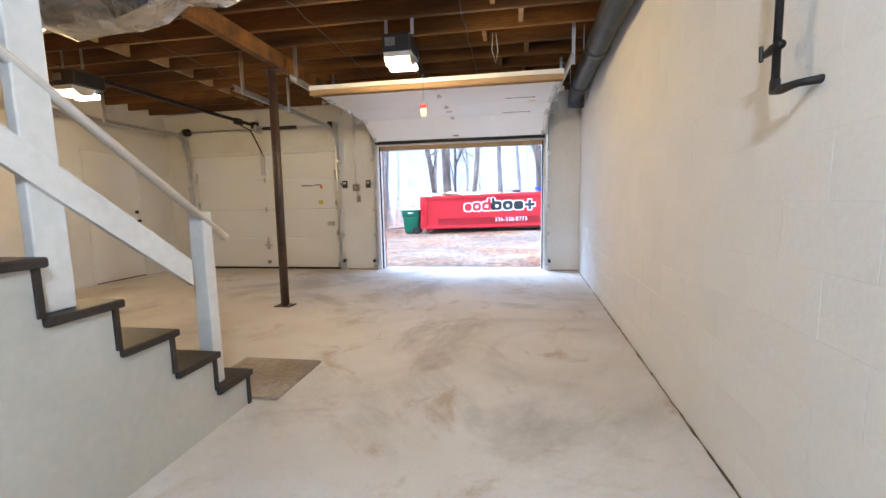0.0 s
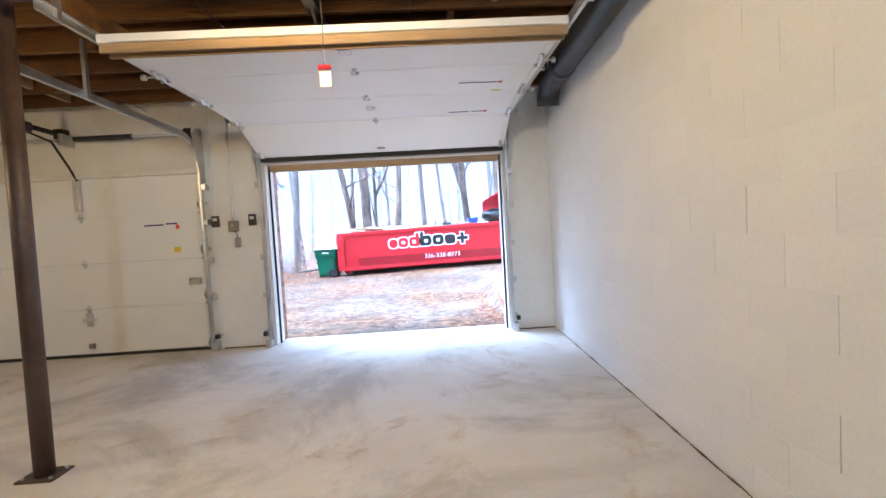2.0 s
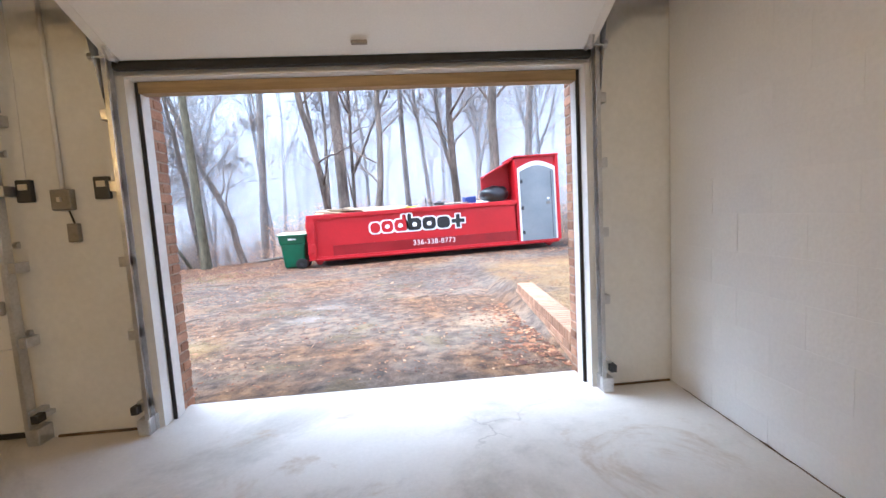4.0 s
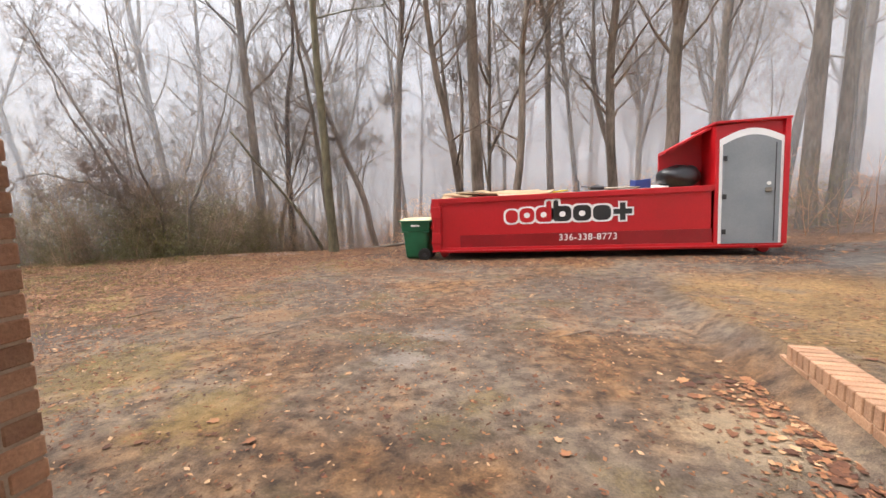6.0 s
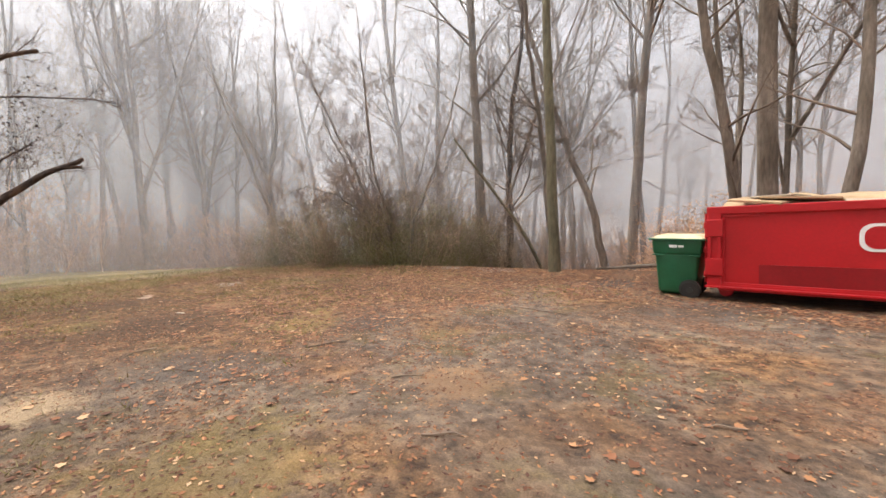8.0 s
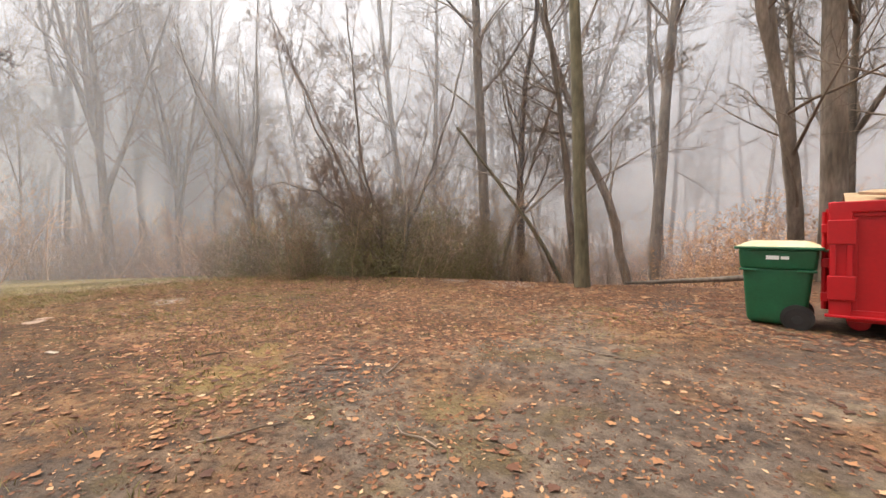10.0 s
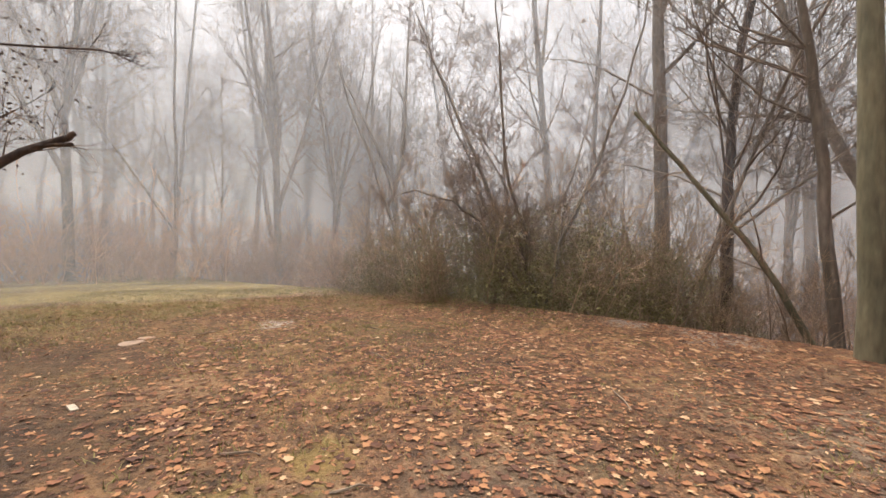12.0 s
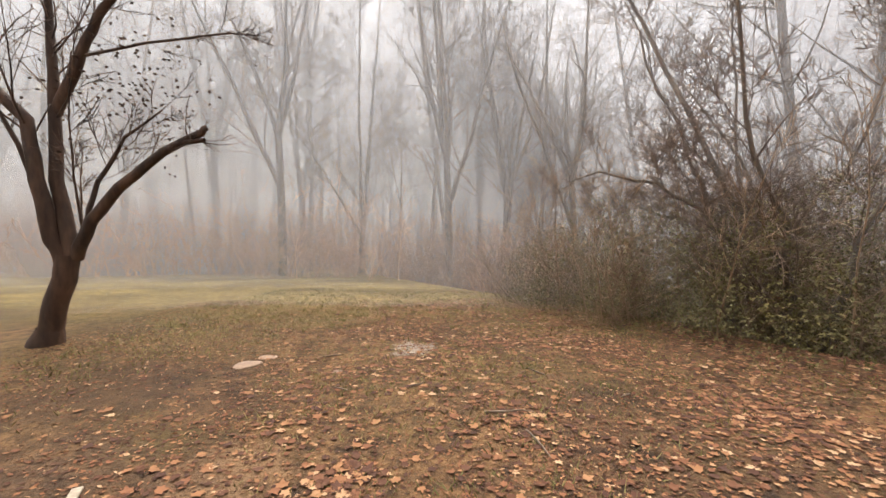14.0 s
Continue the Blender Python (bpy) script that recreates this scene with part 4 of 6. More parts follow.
def flat(name, outline, depth, mat):
    part(name, prism(outline, "y", depth, depth + 0.003), mat, sign)


lx = 1.68
blocks = [(0.00, 0.30, 0.0, 0.29, "r"), (0.31, 0.66, 0.0, 0.32, "r"), (0.67, 1.03, 0.0, 0.33, "r"), (0.90, 1.03, 0.0, 0.46, "r"), (1.05, 1.18, 0.0, 0.47, "k"), (1.05, 1.45, 0.0, 0.34, "k"), (1.46, 1.86, 0.0, 0.34, "k"), (1.87, 2.26, 0.0, 0.32, "k")]
for k, (a, b, c, d, tone) in enumerate(blocks):
    flat("letter_back", rounded(lx + a - 0.035, lx + b + 0.035, 0.72 + c - 0.035, 0.72 + d + 0.035, min(0.13, (b - a) / 2)), 0.0225 - 0.0004 * (k % 3), WHITEVINYL)
for k, (a, b, c, d, tone) in enumerate(blocks):
    mat_ = REDPAINT if tone == "r" else BLACKVINYL
    flat("letter_block", rounded(lx + a + 0.012, lx + b - 0.012, 0.72 + c, 0.72 + d, min(0.12, (b - a) / 2 - 0.013)), 0.018 - 0.0004 * (k % 3), mat_)
    if k in (1, 2, 5, 6):
        cx = lx + (a + b) / 2
        flat("letter_eye", rounded(cx - 0.065, cx + 0.065, 0.82, 0.94, 0.055), 0.0145, WHITEVINYL)
for grow, dep, mat_ in ((0.035, 0.0225, WHITEVINYL), (0.0, 0.018, BLACKVINYL)):
    x0, z0, w, a = lx + 2.48, 0.89, 0.055 + grow, 0.185 + grow
    cross = [(-w, -a), (w, -a), (w, -w), (a, -w), (a, w), (w, w), (w, a), (-w, a), (-w, w), (-a, w), (-a, -w), (-w, -w)]
    flat("plus_mark", [(x0 + p, z0 + q) for p, q in cross], dep, mat_)


def lettering(name, text, size, parent, m, mat_, extrude=0.002):
    cu = bpy.data.curves.new(name, "FONT")
    cu.body, cu.size, cu.extrude, cu.align_x = text, size, extrude, "CENTER"
    cu.space_character = 1.08
    tmp = new("lettering_source", cu)
    me = bpy.data.meshes.new_from_object(tmp.evaluated_get(bpy.context.evaluated_depsgraph_get()))
    bpy.data.objects.remove(tmp)
    me.materials.append(mat_)
    ob = new(name, me)
    ob.parent, ob.matrix_basis = parent, m
    return ob


tagged(lettering("phone_number", "336-338-8773", 0.20, sign, pose(3.45, 0.018, 0.30, 90, 0, 0), WHITEVINYL, 0.004), "white phone number 336-338-8773")

# toilet cabin
cab = part("cabin", prism([(DL, 0.14), (DL + 1.24, 0.14), (DL + 1.24, 2.56), (DL, 2.50)], "y", 0.05, 1.35), REDPAINT, dump, "red toilet cabin at the dumpster end")
part("cabin_corner", boxes((DL, DL + 0.07, -0.01, 0.05, 0.14, 2.46), bevel=0.008), REDPAINT, cab)
part("cabin_corner", boxes((DL + 1.17, DL + 1.26, -0.03, 0.05, 0.14, 2.58), bevel=0.008), REDPAINT, cab)
part("cabin_roof", boxes((DL - 0.02, DL + 1.28, -0.04, 1.4, 2.53, 2.58), bevel=0.01), REDPAINT, cab)
part("wind_wing", prism([(DL - 0.85, DH), (DL, DH), (DL, 2.50), (DL - 0.85, 2.05)], "y", 0.75, 0.80), REDPAINT, cab)
part("hood", prism([(DL - 0.85, 2.05), (DL, 2.48), (DL, 2.53), (DL - 0.85, 2.10)], "y", 0.2, 0.80), REDPAINT, cab)
def arched(x0, x1, z0, z1, rise, n=12):
    return [(x0, z0), (x1, z0), (x1, z1)] + [(x1 + (x0 - x1) * k / n, z1 + rise * math.sin(math.pi * k / n)) for k in range(1, n)] + [(x0, z1)]
part("door_surround", prism(arched(DL + 0.07, DL + 1.17, 0.16, 2.22, 0.19), "y", 0.0, 0.05), WHITEVINYL, cab, "white arched surround")
door = part("cabin_door", prism(arched(DL + 0.13, DL + 1.11, 0.16, 2.12, 0.16), "y", -0.03, 0.0), GREYPLASTIC, cab, "grey moulded plastic cabin door")
part("door_edge", boxes((DL + 1.02, DL + 1.035, -0.036, -0.03, 0.2, 2.1)), BLACK, door)
for hz in (0.4, 1.1, 1.85):
    part("door_hinge", boxes((DL + 0.12, DL + 0.20, -0.045, -0.028, hz - 0.05, hz + 0.05), bevel=0.006), BLACK, door)
part("door_latch", boxes((DL + 0.86, DL + 0.97, -0.06, -0.028, 1.17, 1.25), bevel=0.012), GREYBOX, door)
part("latch_dial", tubes((((DL + 0.92, -0.03, 1.33), (DL + 0.92, -0.05, 1.33)), 0.035), sides=14), WHITEVINYL, door)

# rubbish heaped in the dumpster
rr = random.Random(21)
def rubbish(name, x, y, z, dims, rz, rx, mat_, label, category):
    t = thing(name, x, y, z, label, category)
    w, d, h = dims
    bm = boxes((-w / 2, w / 2, -d / 2, d / 2, 0, h), bevel=min(h, 0.03) * 0.25)
    for v in bm.verts:
        v.co += Vector((0, 0, rr.uniform(-1, 1) * h * 0.15))
    ob = part("sheet" if h < 0.06 else "body", bm, mat_, t)
    ob.matrix_basis = pose(0, 0, 0, rx, rr.uniform(-6, 6), rz)
fill = thing("rubbish_fill", 0, 0, 0, "mixed flattened rubbish filling the dumpster", "rubbish", "", "stuff")
bm = bmesh.new()
cols = {}
for i in range(31):
    for j in range(9):
        gx, gy = -3.45 + 5.75 * i / 30, 16.15 + 2.0 * j / 8
        cols[i, j] = bm.verts.new((gx, gy, 1.27 + 0.022 * (gx + 3.58) + 0.24 * math.sin(math.pi * j / 8) * smooth(0.5, -2.0, gx) + 0.12 * noise.noise((gx * 2.1, gy * 2.1, 3.0))))
for i in range(30):
    for j in range(8):
        bm.faces.new((cols[i, j], cols[i + 1, j], cols[i + 1, j + 1], cols[i, j + 1]))
ob = part("heap", bm, CARD, fill)
for k, (x, z, w, mt, nm, lb) in enumerate((
        (-2.95, 1.44, 0.7, CARD, "cardboard_sheet", "flattened brown cardboard box"), (-2.5, 1.44, 0.9, CARD, "cardboard_sheet", "flattened brown cardboard box"),
        (-2.75, 1.49, 0.55, SLAB, "plywood_offcut", "pale plywood offcut"), (-1.95, 1.42, 0.9, SLAB, "plywood_offcut", "pale plywood offcut"),
        (-1.2, 1.43, 0.8, CARD, "cardboard_sheet", "flattened brown cardboard box"), (-0.75, 1.45, 0.5, YELLOWST, "yellow_board", "yellow painted board scrap"),
        (0.55, 1.50, 0.9, SLAB, "plywood_offcut", "pale plywood offcut"), (1.3, 1.5, 0.5, WHITEVINYL, "foam_sheet", "white foam sheet"))):
    rubbish(nm, x, 16.30 + 0.1 * (k % 4), z - 0.01, (w, 0.5, 0.03), rr.uniform(-25, 25), rr.uniform(-6, 10), mt, lb + " lying on the rubbish", nm.split("_")[0] + " scrap")
rubbish("blue_bundle", 1.02, 16.4, 1.50, (0.32, 0.3, 0.16), 10, 4, TARP, "crumpled blue plastic bundle on the rubbish", "plastic bundle")
bag = thing("rubbish_bag", 1.82, 16.55, 1.5, "shiny black rubbish bag slumped against the cabin", "rubbish bag")
bm = bmesh.new()
bmesh.ops.create_icosphere(bm, subdivisions=3, radius=0.33)
for v in bm.verts:
    v.co *= 1 + 0.16 * noise.noise(v.co * 5)
    v.co.z = v.co.z * 0.75 + 0.2
    v.co.x *= 1.35
part("sack", bm, BLACK, bag, smooth=True)
frame_ob = thing("broken_chair_frame", -0.15, 16.35, 1.45, "broken black metal chair frame on the rubbish", "chair frame")
part("bent_tube", tubes((((-0.1, 0, 0), (-0.12, 0, 0.25), (-0.05, 0, 0.10), (0.15, 0, 0.08), (0.3, 0, 0.14), (0.36, 0, 0.02)), 0.014), sides=6), IRON, frame_ob)
part("seat_pad", boxes((0.12, 0.42, -0.12, 0.14, 0.02, 0.10), bevel=0.03), BLACK, frame_ob)

# ---- wheeled bin ----
wb = thing("wheeled_bin", -4.02, 16.36, ground_z(-4.02, 16.36) - 0.01, "green wheeled rubbish bin with a yellowish lid, beside the dumpster", "wheeled bin", rz=2)
def taper(z0, w0, d0, z1, w1, d1, round_=0.03):
    bm = bmesh.new()
    lo = [bm.verts.new(p) for p in ((-w0 / 2, -d0 / 2, z0), (w0 / 2, -d0 / 2, z0), (w0 / 2, d0 / 2, z0), (-w0 / 2, d0 / 2, z0))]
    hi = [bm.verts.new(p) for p in ((-w1 / 2, -d1 / 2, z1), (w1 / 2, -d1 / 2, z1), (w1 / 2, d1 / 2, z1), (-w1 / 2, d1 / 2, z1))]
    bm.faces.new(lo[::-1])
    bm.faces.new(hi)
    for k in range(4):
        bm.faces.new((lo[k], lo[(k + 1) % 4], hi[(k + 1) % 4], hi[k]))
    bmesh.ops.bevel(bm, geom=bm.edges[:], offset=round_, segments=4, profile=0.5, affect="EDGES")
    return bm
part("body", taper(0.03, 0.55, 0.56, 0.74, 0.665, 0.68, 0.07), BINGREEN, wb, smooth=True)
part("upper_band", taper(0.69, 0.70, 0.71, 0.95, 0.745, 0.75, 0.045), BINGREEN, wb, smooth=True)
for sx in (-1, 1):
    part("corner_ledge", boxes((sx * 0.27 - 0.085, sx * 0.27 + 0.085, -0.372, -0.30, 0.675, 0.70), bevel=0.008), BINGREEN, wb)
part("rim", boxes((-0.41, 0.41, -0.41, 0.42, 0.93, 0.965), bevel=0.014), BINGREEN, wb)
LIDMAT = surf("yellowed_lid", (0.46, 0.39, 0.22), (0.60, 0.52, 0.33), 4, 0.5, 0.1, 30, grain=0.15)
bm = taper(0.962, 0.80, 0.80, 1.02, 0.56, 0.56, 0.02)
part("lid", bm, LIDMAT, wb, "weathered yellowish lid")
part("lid_handle", tubes((((0.40, -0.3, 0.93), (0.45, -0.3, 0.92), (0.45, 0.3, 0.92), (0.40, 0.3, 0.93)), 0.014), sides=8), BINGREEN, wb)
part("label_plate", boxes((-0.10, 0.02, -0.378, -0.366, 0.815, 0.86)), WHITEVINYL, wb, "white label")
part("label_plate", boxes((0.035, 0.11, -0.378, -0.366, 0.82, 0.855)), TRIM, wb, "faded white label")
for sy in (-1, 1):
    wh = part("wheel", tubes((((0.20, sy * 0.25, 0.125), (0.20, sy * 0.335, 0.125)), 0.125), sides=24), RUBBER, wb, "black wheel")
    part("hub", tubes((((0.20, sy * 0.33, 0.125), (0.20, sy * 0.345, 0.125)), 0.05), sides=16), BLACK, wh)
    part("wheel_arch", tubes((((0.20, sy * 0.24, 0.14), (0.20, sy * 0.318, 0.14)), 0.155), sides=24), BLACK, wb)
part("axle", tubes((((0.20, -0.3, 0.125), (0.20, 0.3, 0.125)), 0.012), sides=8), IRON, wb)


# ---- bare winter trees ----
class Wood:
    """Tapered tubes gathered into one mesh."""
    def __init__(self):
        self.v, self.f = [], []

    def limb(self, pts, radii, sides):
        base, u = len(self.v), None
        for i, p in enumerate(pts):
            d = (pts[min(i + 1, len(pts) - 1)] - pts[max(i - 1, 0)]).normalized()
            u = d.orthogonal().normalized() if u is None else (u - d * u.dot(d)).normalized()
            w = d.cross(u)
            for k in range(sides):
                a = 2 * math.pi * k / sides
                self.v.append(tuple(p + radii[i] * (math.cos(a) * u + math.sin(a) * w)))
        for i in range(len(pts) - 1):
            for k in range(sides):
                a, b = base + i * sides + k, base + i * sides + (k + 1) % sides
                self.f.append((a, b, b + sides, a + sides))

    def mesh(self, name, mat_):
        me = bpy.data.meshes.new(name)
        me.from_pydata(self.v, [], self.f)
        me.shade_smooth()
        me.materials.append(mat_)
        return me


def wander(rng, p, d, length, n, bend, up=0.0):
    pts, p, d = [Vector(p)], Vector(p), Vector(d).normalized()
    for _ in range(n):
        d = (d + Vector((rng.uniform(-bend, bend), rng.uniform(-bend, bend), rng.uniform(-bend, bend) + up))).normalized()
        p = p + d * (length / n)
        pts.append(p.copy())
    return pts


def sprout(rng, wood, pts, radii, level, levels, count, ratio, sides, start=0.25, least=0.0055):
    """Side branches along a limb, level by level."""
    total = len(pts) - 1
    length = sum((b - a).length for a, b in zip(pts, pts[1:]))
    for _ in range(count):
        t = rng.uniform(start, 0.98) * total
        i = min(int(t), total - 1)
        p = pts[i].lerp(pts[i + 1], t - i)
        r = (radii[i] * (1 - (t - i)) + radii[i + 1] * (t - i)) * rng.uniform(0.22, 0.45)
        d = (pts[i + 1] - pts[i]).normalized()
        side = d.cross(Vector((rng.uniform(-1, 1), rng.uniform(-1, 1), rng.uniform(-1, 1)))).normalized()
        way = d * rng.uniform(0.4, 1.0) + side * rng.uniform(0.6, 1.1)
        ln = length * ratio * rng.uniform(0.55, 1.1) * (1.15 - 0.6 * t / total)
        n = 4 if level < levels else 3
        q = wander(rng, p, way, ln, n, 0.22, 0.08)
        rr_ = [max(r * (1 - k / n) ** 0.8, least) for k in range(n + 1)]
        wood.limb(q, rr_, sides)
        if level < levels:
            sprout(rng, wood, q, rr_, level + 1, levels, max(3, int(count * 0.6)), 0.5, 3, 0.15, least)


def make_tree(seed, height, radius, first, limbs, lean=(0, 0), bend=0.05, fork=0, mat_=None, levels=3, low=0, least=0.0055):
    """Trunk mesh and crown mesh of a bare tree: first is the height of its lowest limb."""
    rng = random.Random(seed)
    trunk, crown = Wood(), Wood()
    n = 14
    pts = wander(rng, (0, 0, -0.5), (lean[0], lean[1], 1), height, n, bend, 0.06)
    radii = [radius * (1.35 if k == 0 else 1.0) * (1 - 0.8 * (k / n) ** 1.1) for k in range(n + 1)]
    trunk.limb(pts, radii, 12)
    stems = [(pts, radii)]
    for _ in range(fork):
        i = rng.randint(int(n * first / height), n // 2 + 2)
        q = wander(rng, pts[i], Vector((rng.uniform(-0.5, 0.5), rng.uniform(-0.5, 0.5), 1)), height * 0.55, 9, 0.1, 0.08)
        rr_ = [radii[i] * 0.7 * (1 - 0.85 * k / 9) + 0.005 for k in range(10)]
        trunk.limb(q, rr_, 9)
        stems.append((q, rr_))
    for q, rr_ in stems:
        sprout(rng, crown, q, rr_, 1, levels, limbs, 0.30, 5, first / height, least)
    for _ in range(low):
        i = rng.randint(2, 5)
        q = wander(rng, pts[i], (rng.uniform(-1, 1), rng.uniform(-1, 1), 0.4), rng.uniform(1.5, 3.5), 5, 0.2, 0.03)
        rr_ = [0.035 * (1 - k / 5) + 0.005 for k in range(6)]
        crown.limb(q, rr_, 4)
        sprout(rng, crown, q, rr_, 2, 3, 6, 0.5, 3, 0.2, 0.003)
    return trunk.mesh("trunk", mat_ or BARK), crown.mesh("crown", TWIG if mat_ is None else mat_)


def plant(name, meshes, x, y, rz, scale, label, group="", tilt=0.0):
    t = new(name)
    t.matrix_basis = Matrix.Translation((x, y, ground_z(x, y))) @ pose(0, 0, 0, tilt, 0, rz) @ Matrix.Scale(scale, 4)
    for nm, me in zip(("trunk", "crown"), meshes):
        o = new(nm, me)
        o.parent = t
    return tagged(t, label, "tree", group)


def make_vase(seed, height, radius, split, stems, least=0.008):
    """A trunk that divides into several rising stems with a fan of twigs."""
    rng = random.Random(seed)
    trunk, crown = Wood(), Wood()
    pts = wander(rng, (0, 0, -0.5), (rng.uniform(-0.04, 0.04), 0, 1), split + 0.5, 6, 0.04, 0.05)
    trunk.limb(pts, [radius * (1.3 if k == 0 else 1.0 - 0.05 * k) for k in range(7)], 10)
    for k in range(stems):
        a = 6.28 * k / stems + rng.uniform(-0.4, 0.4)
        lean = rng.uniform(0.16, 0.42)
        q = wander(rng, pts[-1 if k < stems - 1 else 4], (lean * math.cos(a), lean * math.sin(a), 1), (height - split) * rng.uniform(0.75, 1.05), 9, 0.09, 0.05)
        r = [radius * 0.55 * (1 - 0.9 * j / 9) + 0.006 for j in range(10)]
        trunk.limb(q, r, 8)
        sprout(rng, crown, q, r, 1, 2, 20, 0.36, 4, 0.08, least)
    return trunk.mesh("trunk", BARK), crown.mesh("crown", TWIG)


TALL = [make_tree(11 + k, 21 + 1.5 * (k % 3), 0.17 + 0.025 * (k % 3), 5.5 + 1.0 * (k % 4), 22, (0.04 * (k % 3 - 1), 0.03 * (k % 2)), 0.035, k % 2) for k in range(5)]
FORKED = [make_tree(31 + k, 17, 0.20, 4.2, 20, (0.05, 0), 0.09, 3) for k in range(3)]
SLIM = [make_tree(51 + k, 13, 0.06, 2.0, 20, (0.08 * (k - 1), 0.05), 0.07, 1, low=3) for k in range(3)]
CURVED = [make_tree(71 + k, 15, 0.16, 2.8, 16, (0.22 * (-1) ** k, 0.05), 0.13, 2, low=2) for k in range(3)]
VASE = [make_vase(131 + k, 17 + k % 2, 0.20, 6.2 - 0.5 * (k % 3), 5 + k % 2) for k in range(4)]
FAR = [make_tree(151 + k, 20 + k % 3, 0.15 + 0.02 * (k % 3), 5.0 + k % 4, 22, (0.05 * (k % 3 - 1), 0.03), 0.045, k % 3, None, 2, 0, 0.006) for k in range(6)]
FARSLIM = [make_tree(161 + k, 13, 0.06, 2.2, 22, (0.08 * (k - 1), 0.05), 0.07, 1, None, 2, 2, 0.006) for k in range(3)]
MOSSY = make_tree(91, 17, 0.14, 6.0, 12, (0.0, 0.02), 0.03, 0, MOSSBARK)

# the trees that stand out, by name of place
plant("tree", MOSSY, -7.16, 17.8, 30, 1.0, "slim straight bare tree with mossy green bark")
plant("tree", TALL[1], -12.9, 22.2, 60, 1.1, "tall bare grey-brown forest tree", "bare woodland trees")
plant("tree", TALL[0], -8.2, 25.9, 200, 1.25, "tall bare grey-brown forest tree", "bare woodland trees")
plant("tree", CURVED[1], -4.1, 23.0, 100, 1.05, "bare tree with a curved stem", "bare woodland trees")
plant("tree", TALL[2], -3.5, 22.7, 250, 1.15, "tall bare grey-brown forest tree", "bare woodland trees")
plant("tree", SLIM[2], -3.2, 23.2, 40, 1.5, "slender bare tree close beside a larger one", "bare woodland trees")
plant("tree", CURVED[2], -2.2, 21.2, 20, 0.95, "bare tree with a dark curved stem", "bare woodland trees")
plant("tree", TALL[3], -0.6, 27.1, 70, 1.0, "tall bare grey-brown forest tree", "bare woodland trees")
plant("tree", FORKED[0], 1.7, 23.8, 330, 1.0, "grey bare forked woodland tree", "bare woodland trees")
plant("tree", FORKED[1], 2.45, 20.1, 80, 1.05, "large bare forked tree with heavy crooked limbs", "bare woodland trees")
plant("tree", TALL[4], 5.3, 24.9, 10, 1.0, "tall bare grey-brown forest tree", "bare woodland trees")
plant("tree", TALL[1], 6.7, 21.3, 120, 1.2, "tall bare grey-brown forest tree", "bare woodland trees")
plant("tree", TALL[3], 7.15, 21.1, 220, 1.1, "tall bare grey-brown forest tree beside its twin", "bare woodland trees")
plant("tree", TALL[2], 10.0, 22.9, 300, 1.0, "tall bare grey-brown forest tree", "bare woodland trees")
IVY = make_tree(95, 19, 0.36, 7.0, 10, (0.02, 0), 0.03, 0, MOSSBARK)
plant("tree", IVY, 11.7, 20.4, 0, 1.0, "thick tree trunk furred with green ivy and moss")
plant("tree", VASE[0], -25.9, 5.4, 30, 1.0, "bare vase-shaped tree fading in the fog", "bare woodland trees")
plant("tree", SLIM[0], -26.7, 8.8, 200, 1.4, "vine-hung bare tree fading in the fog", "bare woodland trees")
plant("tree", VASE[1], -26.9, 13.1, 140, 1.08, "bare vase-shaped tree fading in the fog", "bare woodland trees")
plant("tree", VASE[2], -27.5, 15.9, 80, 1.0, "bare vase-shaped tree fading in the fog", "bare woodland trees")
plant("tree", VASE[3], -29.5, 0.5, 10, 1.0, "bare vase-shaped tree fading in the fog", "bare woodland trees")
plant("tree", VASE[1], -34.0, 18.5, 250, 1.0, "bare vase-shaped tree fading in the fog", "bare woodland trees")


def leaning_tree(seed, path, r0, r1, label, twigs=14, levels=3, least=0.005, bark=None, tlen=0.35):
    """A bare tree whose stem follows a bent line from its base."""
    rg, stem_, crown = random.Random(seed), Wood(), Wood()
    x0, y0 = path[0]
    steps_, fine = path[1], []
    for a, b in zip(steps_, steps_[1:]):
        fine += [Vector(a).lerp(Vector(b), k / 4) + Vector((rg.uniform(-1, 1), rg.uniform(-1, 1), 0)) * r0 * 0.35 for k in range(4)]
    fine.append(Vector(steps_[-1]))
    n = len(fine) - 1
    rad = [r0 + (r1 - r0) * k / n for k in range(n + 1)]
    stem_.limb(fine, rad, 10)
    sprout(rg, crown, fine, rad, 4 - levels, 3, twigs, tlen, 5, 0.22, least)
    return plant("tree", (stem_.mesh("trunk", bark or BARK), crown.mesh("crown", TWIG)), x0, y0, 0, 1.0, label)


leaning_tree(1, ((-8.1, 19.2), ((0, 0, -0.3), (-0.7, -0.4, 1.3), (-1.5, -0.9, 2.6), (-2.4, -1.4, 4.0))), 0.06, 0.03, "slender trunk leaning far over beside the mossy tree", 9, 2, 0.004, MOSSBARK)
leaning_tree(2, ((-10.0, 19.9), ((0, 0, -0.3), (0.05, 0, 2.2), (-0.02, 0.05, 4.1), (0.35, 0.25, 7.4), (0.6, 0.3, 11.5))), 0.13, 0.04, "dark crooked bare tree at the thicket's end", 18, 3, 0.005, DARKBARK)
leaning_tree(3, ((-8.0, 19.4), ((0, 0, -0.3), (-0.22, -0.1, 2.2), (-0.44, -0.2, 4.5), (-0.72, -0.3, 6.6), (-1.1, -0.4, 11.0))), 0.10, 0.03, "bare tree leaning back from the crest", 16, 3)
